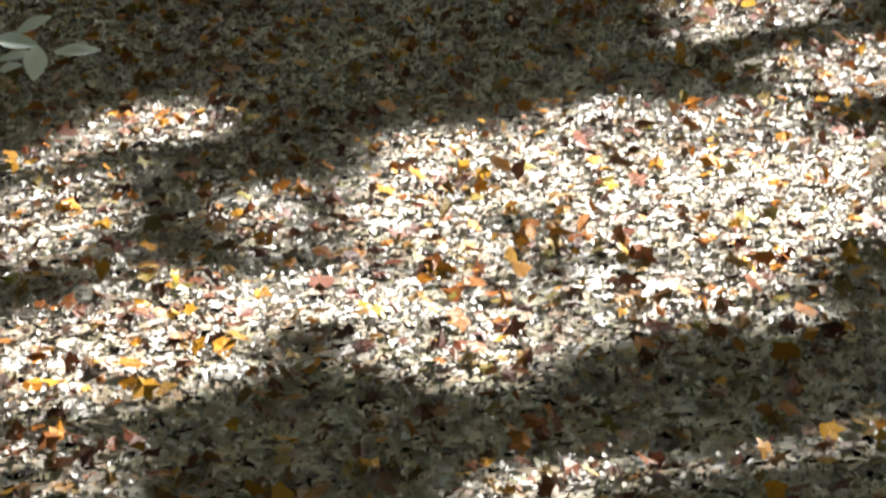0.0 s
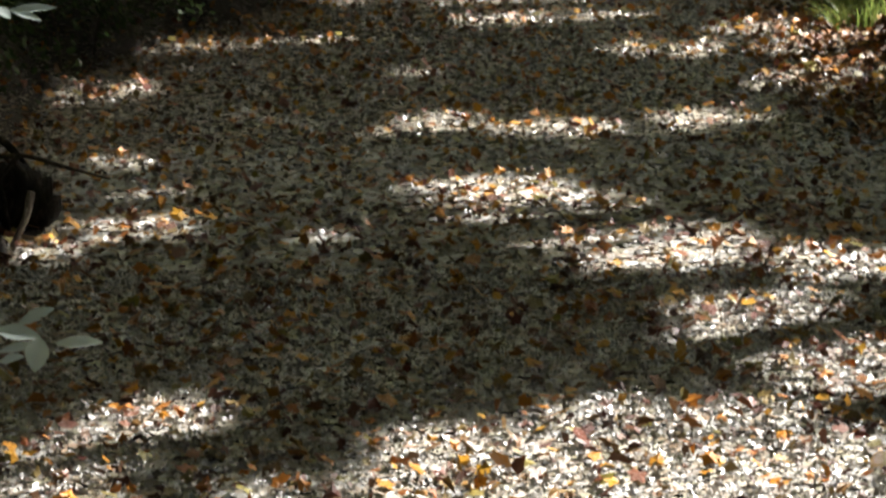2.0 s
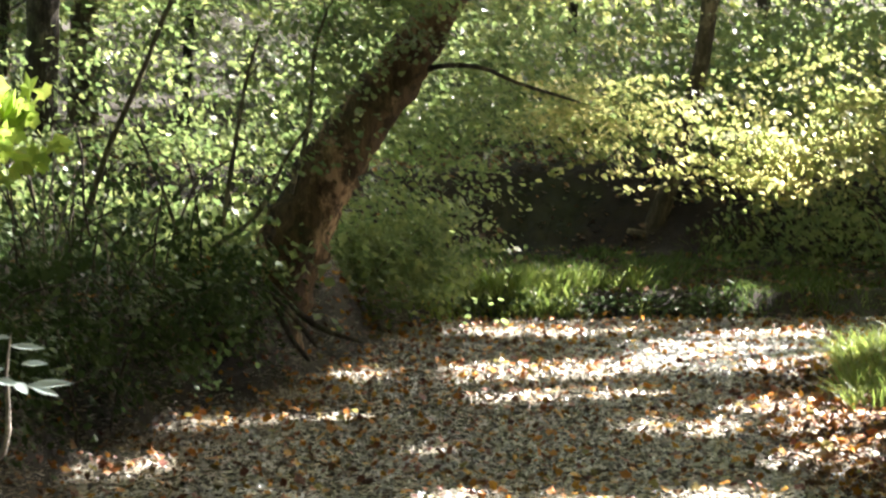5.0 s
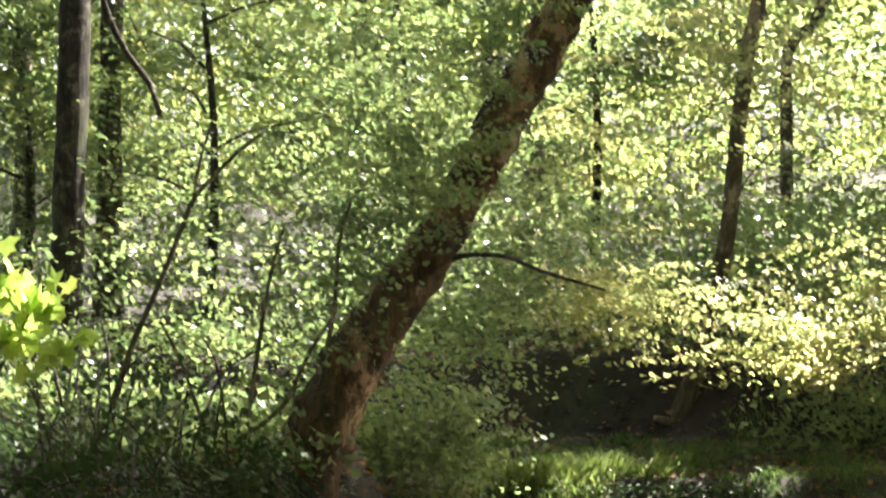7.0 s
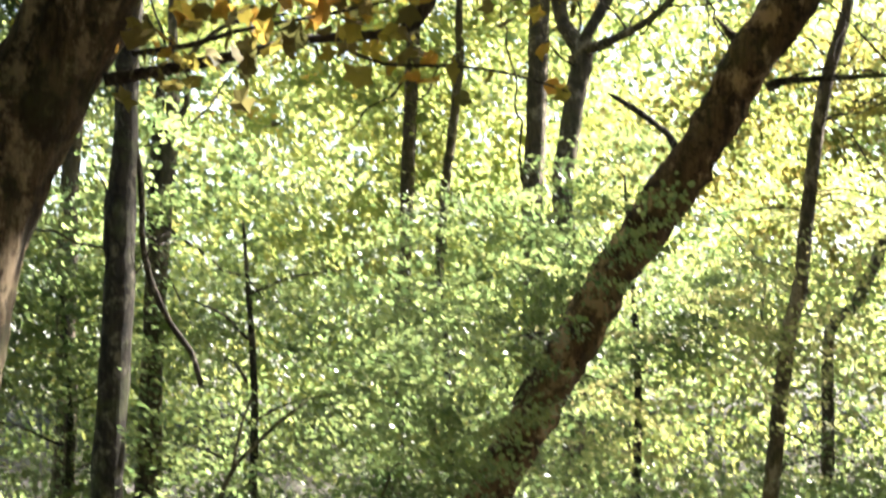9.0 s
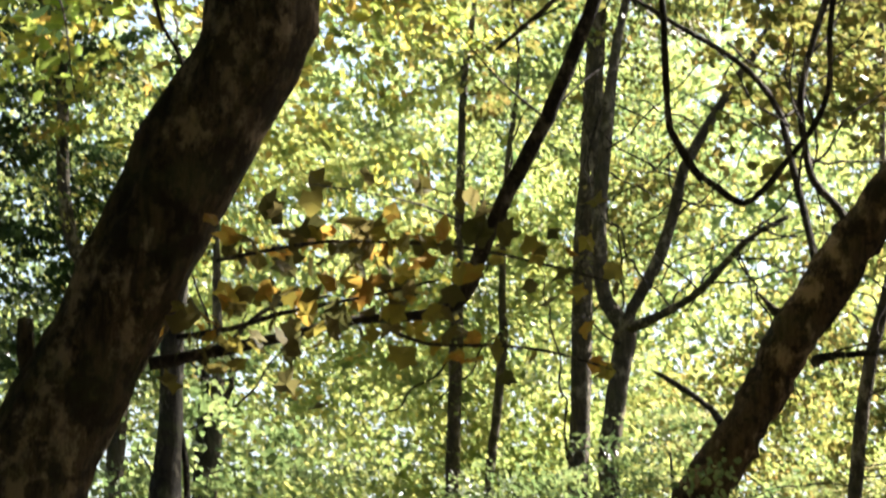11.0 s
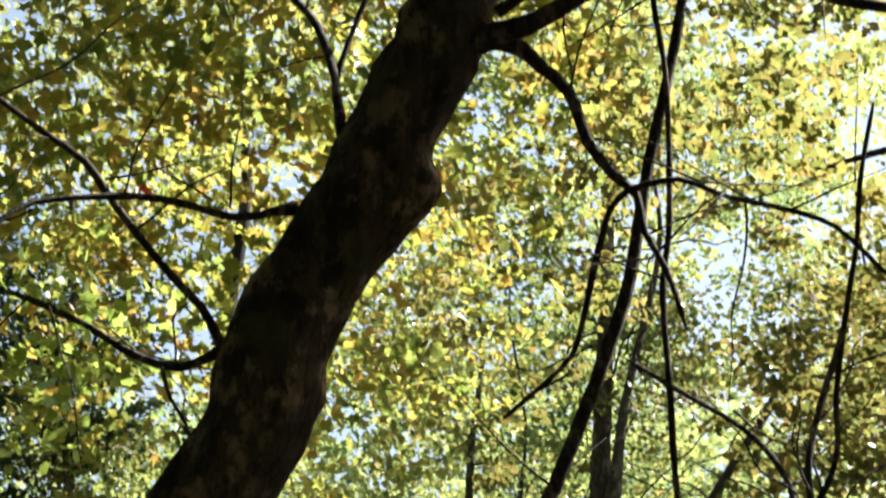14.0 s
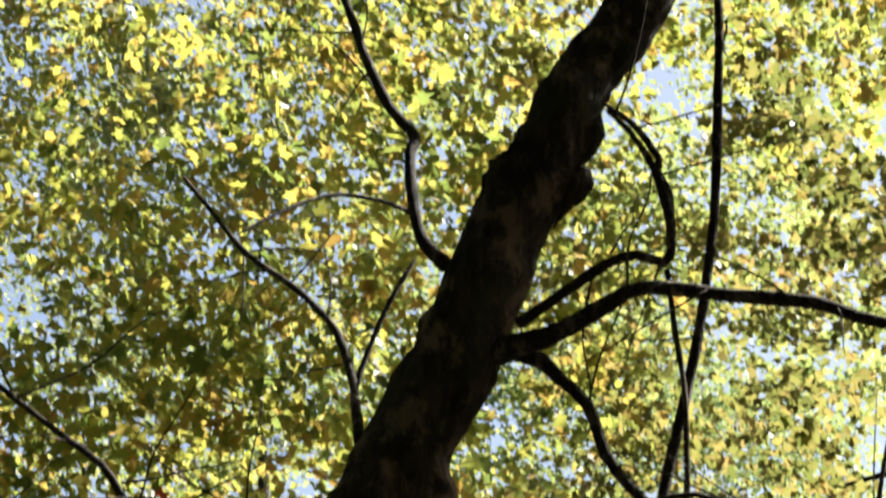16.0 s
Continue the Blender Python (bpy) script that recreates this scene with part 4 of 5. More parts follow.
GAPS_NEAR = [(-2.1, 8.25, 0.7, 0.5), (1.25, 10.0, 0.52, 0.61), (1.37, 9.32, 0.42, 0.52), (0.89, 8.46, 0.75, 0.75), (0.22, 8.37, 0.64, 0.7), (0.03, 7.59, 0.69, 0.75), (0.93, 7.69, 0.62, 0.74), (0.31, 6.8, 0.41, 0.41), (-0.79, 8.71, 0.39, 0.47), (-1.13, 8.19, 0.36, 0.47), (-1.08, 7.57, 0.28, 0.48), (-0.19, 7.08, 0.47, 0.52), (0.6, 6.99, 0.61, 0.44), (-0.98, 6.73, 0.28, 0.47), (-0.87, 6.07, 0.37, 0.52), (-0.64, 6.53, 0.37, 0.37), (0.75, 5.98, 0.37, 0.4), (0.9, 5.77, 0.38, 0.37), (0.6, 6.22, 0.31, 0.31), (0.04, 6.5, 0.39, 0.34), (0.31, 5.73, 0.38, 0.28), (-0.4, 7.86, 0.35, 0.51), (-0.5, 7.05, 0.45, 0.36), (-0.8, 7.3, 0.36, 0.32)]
SHADE_SPOTS = [(-0.38, 8.79, 0.19, 0.31), (-0.67, 7.57, 0.12, 0.18), (0.78, 6.54, 0.26, 0.17), (0.5, 6.1, 0.5, 0.16), (-0.33, 6.14, 0.14, 0.18), (-0.49, 10.05, 1.15, 0.62), (0.32, 9.55, 0.45, 0.32)]


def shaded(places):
    """True for leaves outside the fitted sun gaps and within the stretch to be shaded."""
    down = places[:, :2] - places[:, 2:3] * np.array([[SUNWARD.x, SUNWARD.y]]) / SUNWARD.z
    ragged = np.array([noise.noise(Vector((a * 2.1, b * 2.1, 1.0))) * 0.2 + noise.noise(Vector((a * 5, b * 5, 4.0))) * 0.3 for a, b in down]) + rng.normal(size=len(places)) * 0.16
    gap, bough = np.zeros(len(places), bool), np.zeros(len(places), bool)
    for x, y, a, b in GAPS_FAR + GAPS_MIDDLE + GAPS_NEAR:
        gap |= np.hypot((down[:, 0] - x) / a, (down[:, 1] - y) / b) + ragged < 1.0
    for x, y, a, b in SHADE_SPOTS:
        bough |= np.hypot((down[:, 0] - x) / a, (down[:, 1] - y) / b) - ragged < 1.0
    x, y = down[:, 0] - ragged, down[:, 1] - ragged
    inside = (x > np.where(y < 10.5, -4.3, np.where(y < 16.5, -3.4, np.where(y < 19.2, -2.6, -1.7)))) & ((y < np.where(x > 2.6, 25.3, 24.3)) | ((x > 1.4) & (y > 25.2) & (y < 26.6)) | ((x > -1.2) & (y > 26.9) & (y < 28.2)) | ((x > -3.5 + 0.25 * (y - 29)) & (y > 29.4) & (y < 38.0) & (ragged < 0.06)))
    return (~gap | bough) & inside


# unseen tree added for shade, its crown trimmed to the fitted gaps
def shade_tree(x, y, top, reach, lean=0.0):
    foot = float(ground_height(x, y - lean)[0])
    base = thing("tree", (x, y - lean, foot), "unseen leafy tree added to dapple the pond", "tree", "trees on the sunny side")
    part("trunk", limb_mesh("trunk", [(x, y - lean, foot - 0.2, 0.3), (x + 0.1, y - lean * 0.8, 3, 0.22), (x - 0.1, y - lean * 0.45, 7, 0.18), (x, y, top, 0.08)], BARK_GREY, 10, 0.4), base)
    for k in range(6):
        a = k * 1.05 + x
        part("branch", limb_mesh("branch", [(x, y, top - 3.2 + 0.35 * k, 0.09), (x + reach * 0.5 * math.cos(a), y + reach * 0.5 * math.sin(a), top - 1.4 + 0.2 * k, 0.05),
                                            (x + reach * math.cos(a), y + reach * math.sin(a), top - 0.6, 0.02)], BARK_GREY, 6, 0.4), base)
    places = np.stack([rng.uniform(x - reach, x + reach, 9500), rng.uniform(y - reach, y + reach, 9500), rng.uniform(top - 2.0, top + 0.6, 9500)], 1)
    places = places[np.hypot(places[:, 0] - x, places[:, 1] - y) < reach * 1.35]
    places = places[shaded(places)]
    part("crown", leaf_mesh("crown", places, 0.29 * rng.uniform(0.7, 1.3, len(places)), SHADE_LEAF, FOLDED, 0.6), base)


SHADE_TOP = 11.0
shade_tree(6.6, 10.5, SHADE_TOP, 2.6, 2.6)
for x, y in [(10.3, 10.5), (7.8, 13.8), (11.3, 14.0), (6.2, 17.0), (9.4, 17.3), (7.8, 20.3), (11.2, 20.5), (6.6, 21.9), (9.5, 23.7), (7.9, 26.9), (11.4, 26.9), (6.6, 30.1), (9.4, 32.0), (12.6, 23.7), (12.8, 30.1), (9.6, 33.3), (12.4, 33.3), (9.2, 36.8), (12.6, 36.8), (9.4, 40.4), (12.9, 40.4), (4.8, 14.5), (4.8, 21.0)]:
    shade_tree(x, y, SHADE_TOP, 2.6)


def sun_filter_tree(x, y, top, count):
    """An unseen tall tree, added so that its thin autumn crown softens the sun on the low wood."""
    foot = float(ground_height(x, y)[0])
    base = thing("tree", (x, y, foot), "unseen thin-crowned tree added to soften the sun", "tree", "trees on the sunny side")
    part("trunk", limb_mesh("trunk", [(x, y, foot - 0.2, 0.4), (x + 0.2, y, top * 0.4, 0.3), (x - 0.1, y, top * 0.75, 0.2), (x, y, top, 0.1)], BARK_GREY, 10, 0.5), base)
    for k in range(9):
        a = k * 0.7
        part("branch", limb_mesh("branch", [(x, y, top * (0.72 + 0.03 * k), 0.1), (x + 3.5 * math.cos(a), y + 3.5 * math.sin(a), top - 1.4, 0.05), (x + 7.0 * math.cos(a), y + 7.0 * math.sin(a), top - 0.3, 0.015)], BARK_GREY, 6, 0.5), base)
    places = np.stack([rng.uniform(x - 8, x + 8, count), rng.uniform(y - 9, y + 9, count), rng.uniform(top - 0.8, top + 0.8, count)], 1)
    down = places[:, :2] - places[:, 2:3] * np.array([[SUNWARD.x, SUNWARD.y]]) / SUNWARD.z
    ok = ((down[:, 0] < -1.0) & (down[:, 1] > 17.0)) | ((down[:, 1] > 24.6) & (down[:, 0] < 1.0))
    places = places[ok & (np.hypot(places[:, 0] - x, (places[:, 1] - y) * 0.9) < 8)]
    part("crown", leaf_mesh("crown", places, 0.14 * rng.uniform(0.7, 1.3, len(places)), SHADE_LEAF, FOLDED, 0.5), base)


sun_filter_tree(21.5, 39.5, 27.0, 34000)


def sky_screen_tree(x, y, top, reach, over):
    """An unseen tree added beside the pond; its crown blocks sky light over the place given."""
    foot = float(ground_height(x, y)[0])
    base = thing("tree", (x, y, foot), "unseen leafy tree added to keep sky light off the pond", "tree", "trees over the near bank")
    part("trunk", limb_mesh("trunk", [(x, y, foot - 0.2, 0.34), (x + 0.15, y, top * 0.4, 0.26), (x - 0.1, y, top * 0.7, 0.2), (x, y, top, 0.08)], BARK_GREY, 10, 0.4), base)
    cx, cy = over
    for k in range(7):
        a = k * 0.9 + y
        ex, ey = cx + reach * 0.8 * math.cos(a), cy + reach * 0.8 * math.sin(a)
        part("branch", limb_mesh("branch", [(x, y, top * (0.68 + 0.03 * k), 0.1), ((x + ex) / 2, (y + ey) / 2, top * 0.93, 0.06), (ex, ey, top - 0.4, 0.02)], BARK_GREY, 6, 0.4), base)
    crown(base, clumps(int(18 * reach * reach), (cx, cy, top + 0.6), (reach, reach, 1.5), 16, (0.5, 0.5, 0.2)), 0.44, SHADE_LEAF)


for x, y, top, reach, over in ((-6.5, 0.5, 12.5, 5.2, (-5.5, 0.5)), (-6.0, 6.5, 12.5, 5.2, (-4.5, 6.5)), (-1.5, -4.0, 12.5, 5.2, (-1.0, -3.0)), (4.5, -3.5, 12.5, 5.2, (4.5, -3.0)),
                               (6.0, -1.0, 12.5, 5.2, (3.2, 4.0)), (-6.8, 10.2, 13.0, 4.6, (1.6, 10.2)), (-9.5, 13.5, 12.5, 5.0, (-9.8, 13.5)), (-9.0, 20.5, 13.5, 5.0, (-11.5, 20.5)),
                               (-7.5, 16.5, 20.0, 5.0, (-2.0, 17.0)), (-8.5, 24.0, 25.0, 6.0, (0.5, 25.5)),
                               (9.0, -4.0, 25.0, 6.0, (8.0, 5.0)), (16.0, 12.0, 25.0, 5.5, (9.0, 11.5)), (-8.0, 8.0, 25.0, 6.0, (0.0, 9.0)), (-8.0, 20.0, 25.0, 6.0, (2.0, 19.0)), (-14.0, 31.0, 29.0, 7.0, (-7.0, 33.0)), (13.0, 42.0, 30.0, 7.0, (4.5, 35.0)), (15.0, 2.0, 20.0, 5.0, (14.0, 4.5)), (-6.4, 12.0, 6.4, 1.9, (-6.0, 12.0)), (-6.9, 16.4, 6.4, 1.9, (-6.5, 16.4))):
    sky_screen_tree(x, y, top, reach, over)


# ---- leaves on the water ----
def strewn(count, y0, y1, half=0.19, drift=-0.01):
    """Places in the widening stretch of pond that lies open to the bank, even per square metre."""
    y = np.sqrt(rng.uniform(y0 * y0, y1 * y1, count))
    x = y * (drift + rng.uniform(-half, half, count))
    return x, y


def float_leaves(name, count, y0, y1, size, shape, label, material):
    x, y = strewn(count, y0, y1, 0.195, 0.0)
    d = shore_distance(x, y)
    open_water = np.array([noise.noise(Vector((a * 0.9, b * 0.45, 7.0))) > 0.05 for a, b in zip(x, y)]) & (y > 18.0) & (rng.uniform(size=len(x)) < 0.6) & ((x < 0.9) | (y < 19.5))
    ok = (d < 0.5) & ~open_water
    x, y = x[ok], y[ok]
    z = np.maximum(ground_height(x, y), 0.0) + rng.uniform(0.004, 0.013, len(x))
    tagged(new(name, leaf_mesh(name, np.stack([x, y, z], 1), size * rng.uniform(0.35, 1.5, len(x)), material, shape, 0.96, 0.7, (0.5, 1.3))), label, "leaf litter", kind="stuff")


float_leaves("leaf_litter", 46000, 5.2, 14.0, 0.064, ROUND, "pale dry fallen leaves floating close together on the pond", LITTER)
float_leaves("leaf_litter", 115000, 14.0, 24.6, 0.048, FOLDED, "pale fallen leaves drifted over the far pond", FAR_LITTER)
x, y = strewn(46000, 5.2, 24.6, 0.195, 0.0)
ok = shore_distance(x, y) < 0.1
x, y = x[ok], y[ok]
tagged(new("leaf_fragments", leaf_mesh("leaf_fragments", np.stack([x, y, rng.uniform(0.01, 0.028, len(x))], 1), 0.026 * rng.uniform(0.4, 1.5, len(x)), WET_GLARE, FOLDED, 0.55, 1.5, (0.6, 1.6))), "small wet leaf fragments glinting on the pond", "leaf litter", kind="stuff")
# pale fragments massed here to paint white glare on the water
x, y = 2.25 + rng.normal(size=9000) * 0.55, 21.6 + rng.normal(size=9000) * 0.8
ok = shore_distance(x, y) < 0.0
x, y = x[ok], y[ok]
tagged(new("leaf_fragments", leaf_mesh("leaf_fragments", np.stack([x, y, rng.uniform(0.02, 0.04, len(x))], 1), 0.045 * rng.uniform(0.4, 1.4, len(x)), WET_GLARE, FOLDED, 0.93, 1.0, (0.6, 1.6))), "pale wet fragments added for the glare on the far water", "leaf litter", kind="stuff")
# glitter specks added to imitate sun glints
x, y = strewn(42000, 5.2, 11.0, 0.195, 0.0)
tagged(new("leaf_fragments", leaf_mesh("leaf_fragments", np.stack([x, y, rng.uniform(0.02, 0.04, len(x))], 1), 0.013 * rng.uniform(0.5, 1.5, len(x)), WET_GLARE, FOLDED, 0.35, 1.5, (0.6, 1.6))), "tiny pale wet specks added as sparkle among the floating leaves", "leaf litter", kind="stuff")
float_leaves("leaf_litter", 3200, 5.2, 13.0, 0.085, MAPLE, "larger tan and brown maple leaves among the floating ones", TAN)
x, y = strewn(2400, 5.2, 12.5, 0.195, 0.0)
tagged(new("bright_leaf_litter", leaf_mesh("bright_leaf_litter", np.stack([x, y, rng.uniform(0.025, 0.045, len(x))], 1), 0.05 * rng.uniform(0.5, 1.4, len(x)), RUSSET, MAPLE, 0.7, 2.5)), "russet, dark red and brown leaves on the near pond", "leaf litter", kind="stuff")
x, y = strewn(9500, 5.2, 24.6, 0.195, 0.0)
d = shore_distance(x, y)
x, y = x[d < 0.6], y[d < 0.6]
z = np.maximum(ground_height(x, y), 0.0) + rng.uniform(0.03, 0.05, len(x))
tagged(new("bright_leaf_litter", leaf_mesh("bright_leaf_litter", np.stack([x, y, z], 1), 0.056 * rng.uniform(0.5, 1.3, len(x)), BRIGHT, LOBED, 0.65, 3.0)), "orange, yellow and dark red fallen leaves on the pond", "leaf litter", kind="stuff")


x, y = rng.uniform(-3.2, 7.5, 16000), rng.uniform(3.2, 25.4, 16000)
ok = (shore_distance(x, y) < 0.1) & ((np.abs(x) > 0.19 * y) | (y < 5.3))
x, y = x[ok], y[ok]
tagged(new("leaf_litter", leaf_mesh("leaf_litter", np.stack([x, y, np.maximum(ground_height(x, y), 0.0) + rng.uniform(0.004, 0.013, len(x))], 1), 0.075 * rng.uniform(0.5, 1.4, len(x)), FAR_LITTER, FOLDED, 0.94, 0.7)), "pale fallen leaves in the corners of the pond", "leaf litter", kind="stuff")
x, y = rng.uniform(-8, 9, 9000), rng.uniform(-9, 6, 9000)
ok = shore_distance(x, y) > 0.05
x, y = x[ok], y[ok]
tagged(new("bank_litter", leaf_mesh("bank_litter", np.stack([x, y, ground_height(x, y) + 0.03], 1), 0.08 * rng.uniform(0.5, 1.3, len(x)), BROWN, FOLDED, 0.7, 1.5)), "brown fallen leaves on the near bank", "leaf litter", kind="stuff")


# ---- shrubs and grass on the banks ----
def shrub(label, place, stems, leaves, size, material, group=""):
    base = thing("shrub", place, label, "shrub", group)
    for points in stems:
        part("stem", limb_mesh("stem", points, SAPLING, 6, 0.1, 0.1), base)
    part("foliage", leaf_mesh("foliage", leaves, size * rng.uniform(0.6, 1.3, len(leaves)), material, ROUND, 0.7), base)
    return base


shrub("green leafy saplings on the muddy bank", (-2.2, 18.5, 0.9), [[(-2.26, 18.5, 1.295, 0.026), (-2.123, 18.5, 1.701, 0.022), (-1.989, 18.5, 1.995, 0.02), (-1.874, 18.5, 2.253, 0.018), (-1.758, 18.5, 2.547, 0.017), (-1.682, 18.5, 2.687, 0.015), (-1.419, 18.5, 2.95, 0.011), (-1.232, 18.5, 3.095, 0.007)], [(-1.72, 18.5, 2.602, 0.011), (-1.66, 18.5, 2.916, 0.009), (-1.563, 18.5, 3.21, 0.007)], [(-1.408, 19, 1.176, 0.017), (-1.324, 19, 1.708, 0.015), (-1.241, 19, 2.164, 0.013), (-1.161, 19, 2.429, 0.009)], [(-0.973, 19.5, 1.372, 0.018), (-0.849, 19.5, 1.839, 0.016), (-0.803, 19.5, 2.346, 0.014), (-0.721, 19.5, 2.618, 0.01)], [(-1.623, 18, 1.209, 0.014), (-1.761, 18, 1.607, 0.013), (-1.866, 18, 1.825, 0.009)], [(-1.487, 19, 1.025, 0.015), (-1.179, 19, 1.25, 0.015), (-0.983, 19, 1.628, 0.013), (-0.827, 19, 1.854, 0.009)]],
      np.vstack([clumps(250, (-0.95, 21.6, 2.6), (1.6, 0.8, 1.9), 42, (0.24, 0.2, 0.04), open_crown(1.1, 0.0), 1.2),
                 clumps(80, (-1.6, 19.0, 2.2), (0.75, 0.6, 1.5), 34, (0.2, 0.2, 0.045), open_crown(0.9, -0.05), 1.2),
                 clumps(100, (0.1, 22.2, 1.9), (0.9, 0.6, 1.4), 38, (0.2, 0.2, 0.045), open_crown(0.9, -0.1), 1.2),
                 clumps(110, (-0.6, 19.6, 2.7), (0.8, 0.4, 1.3), 32, (0.18, 0.16, 0.05), open_crown(1.2, 0.0))]), 0.053, GREEN)
# bank bushes given dark leaves for the shade they stand in
shrub("low bushes overhanging the bank, shade in their dark green", (-2.6, 17.5, 0.9), [[(x, y, 0.7, 0.012), (x + 0.1, y, 1.1, 0.009), (x + 0.3 * (k - 2), y - 0.2, 1.45, 0.004)] for k, (x, y) in enumerate(((-2.9, 16.4), (-2.6, 17.2), (-2.4, 18.0), (-2.8, 18.6), (-2.2, 19.0)))],
      clumps(190, (-2.7, 17.8, 1.0), (1.5, 2.2, 0.6), 44, (0.2, 0.2, 0.08), open_crown(1.3, -0.1)), 0.055, SHADE_LEAF)
# dark leaves cover the bank face to paint its hollow black
edge = np.array([(-2.3, 14.6, 0.75), (-2.25, 15.4, 0.7), (-2.2, 16.2, 0.7), (-1.95, 17.0, 0.75), (-1.7, 17.8, 0.75), (-1.45, 18.5, 0.75), (-1.25, 19.1, 0.7)])
shrub("trailing foliage hanging over the muddy bank, shade in its dark colour", (-2.0, 16.9, 0.8), [[(x - 0.3, y, z + 0.05, 0.010), (x - 0.1, y, z + 0.25, 0.008), (x + 0.15, y - 0.1, z - 0.15, 0.004)] for x, y, z in edge],
      np.vstack([clumps(20, (x, y, z - 0.12), (0.35, 0.5, 0.42), 40, (0.13, 0.13, 0.08)) for x, y, z in edge]), 0.047, SHADE_LEAF)
shrub("small green bush at the pond's corner", (-0.6, 23.6, 0.4), [[(-0.6, 23.7, 0.3, 0.012), (-0.7, 23.6, 0.8, 0.008), (-0.9, 23.6, 1.2, 0.004)], [(-0.6, 23.7, 0.3, 0.012), (-0.3, 23.6, 0.7, 0.008), (0.1, 23.5, 1.0, 0.004)]],
      clumps(130, (-0.4, 23.6, 0.7), (0.9, 0.6, 0.6), 30, (0.18, 0.18, 0.06)), 0.06, GREEN)


# dark strip standing in for shade under the grassy bank
shrub("dark low plants added for the shaded recess at the far waterline", (2.2, 24.6, 0.2), [[(x, 24.6, 0.1, 0.006), (x + 0.05, 24.55, 0.3, 0.005), (x + 0.1, 24.5, 0.42, 0.003)] for x in (0.6, 1.1, 1.6, 2.1, 2.6)],
      np.stack([rng.uniform(0.2, 2.7, 2600), rng.uniform(24.42, 24.8, 2600), rng.uniform(0.02, 1, 2600) ** 1.6 * 0.20], 1), 0.045, SHADE_LEAF)


def grass(count, x0, x1, y0, y1, tall, keep, material=GRASS):
    x, y = rng.uniform(x0, x1, count), rng.uniform(y0, y1, count)
    d = shore_distance(x, y)
    tufts = np.array([noise.noise(Vector((a * 1.6, b * 1.6, 2.0))) + 0.5 * noise.noise(Vector((a * 4.5, b * 4.5, 5.0))) for a, b in zip(x, y)])
    ok = (d > 0.0) & keep(x, y) & (tufts > rng.uniform(-0.55, 0.3, count))
    x, y, tufts = x[ok], y[ok], tufts[ok]
    z = ground_height(x, y)
    n = len(x)
    lean = rng.normal(size=(n, 2)) * 0.8
    h = tall * rng.uniform(0.5, 1.2, n) * (0.9 + np.clip(tufts, -0.4, 0.8))
    turn = rng.uniform(0, math.pi, n)
    w = np.stack([np.cos(turn), np.sin(turn), 0 * turn], 1) * 0.006
    foot = np.stack([x, y, z - 0.02], 1)
    mid = foot + np.stack([lean[:, 0] * h * 0.25, lean[:, 1] * h * 0.25, h * 0.6], 1)
    tip = foot + np.stack([lean[:, 0] * h * 0.8, lean[:, 1] * h * 0.8, h], 1)
    verts = np.stack([foot - w, foot + w, mid + w * 0.8, mid - w * 0.8, tip], 1)
    faces = (np.arange(n)[:, None, None] * 5 + np.array([(0, 1, 2), (0, 2, 3), (3, 2, 4)])[None]).reshape(-1, 3)
    return mesh_of("grass", verts.reshape(-1, 3), faces, material, smooth=False)


tagged(new("grass", grass(30000, -0.2, 6.5, 24.3, 27.6, 0.085, lambda x, y: np.ones(len(x), bool))), "bright green grass on the low far bank", "grass", kind="stuff")
tagged(new("grass", grass(5000, -0.1, 1.9, 24.3, 25.3, 0.2, lambda x, y: np.ones(len(x), bool), SUNLIT_GRASS)), "grass tufts over the far waterline, sunlight in their colour", "grass", kind="stuff")
tagged(new("grass", grass(20000, 2.6, 5.5, 17.0, 22.6, 0.24, lambda x, y: y > 19.5 - 0.5 * x, SUNLIT_GRASS)), "tall grass at the pond's edge, sunlight in its colour", "grass", kind="stuff")


# made-up bush in place of bright tree sprays hanging here
shrub("bush added to stand for the bright tree sprays by the grass", (4.3, 26.6, 0.4), [[(4.3, 26.6, 0.2, 0.014), (4.1, 26.4, 0.9, 0.010), (3.4, 26.2, 1.35, 0.004)], [(4.35, 26.6, 0.2, 0.014), (4.4, 26.4, 1.1, 0.010), (4.2, 26.2, 1.7, 0.006)]],
      np.vstack([clumps(24, (3.35, 26.1, 1.2), (0.65, 0.5, 0.3), 44, (0.17, 0.17, 0.03)), clumps(24, (4.1, 26.2, 1.5), (0.75, 0.5, 0.4), 44, (0.17, 0.17, 0.03))]), 0.07, SPRAY)
x, y = rng.uniform(-6, 7, 26000), rng.uniform(14.5, 33, 26000)
ok = (shore_distance(x, y) > 0.05) & ((x > 0.3) | (y > 23.5) | (rng.uniform(size=len(x)) < 0.12))
x, y = x[ok], y[ok]
tagged(new("bank_litter", leaf_mesh("bank_litter", np.stack([x, y, ground_height(x, y) + 0.02], 1), 0.07 * rng.uniform(0.5, 1.3, len(x)), BROWN, FOLDED, 0.7, 1.5)), "brown fallen leaves strewn over the banks", "leaf litter", kind="stuff")


x, y = rng.uniform(2.0, 4.2, 6500), rng.uniform(14.0, 21.0, 6500)
ok = shore_distance(x, y) > rng.uniform(-0.75, 0.1, len(x))
x, y = x[ok], y[ok]
z = np.maximum(ground_height(x, y), 0.0) + rng.uniform(0.03, 0.06, len(x))
pick = rng.uniform(size=len(x)) < 0.3
tagged(new("bank_litter", leaf_mesh("bank_litter", np.stack([x, y, z], 1)[~pick], 0.07 * rng.uniform(0.5, 1.3, (~pick).sum()), BROWN, FOLDED, 0.6, 1.5)), "brown leaves heaped at the sunny water's edge", "leaf litter", kind="stuff")
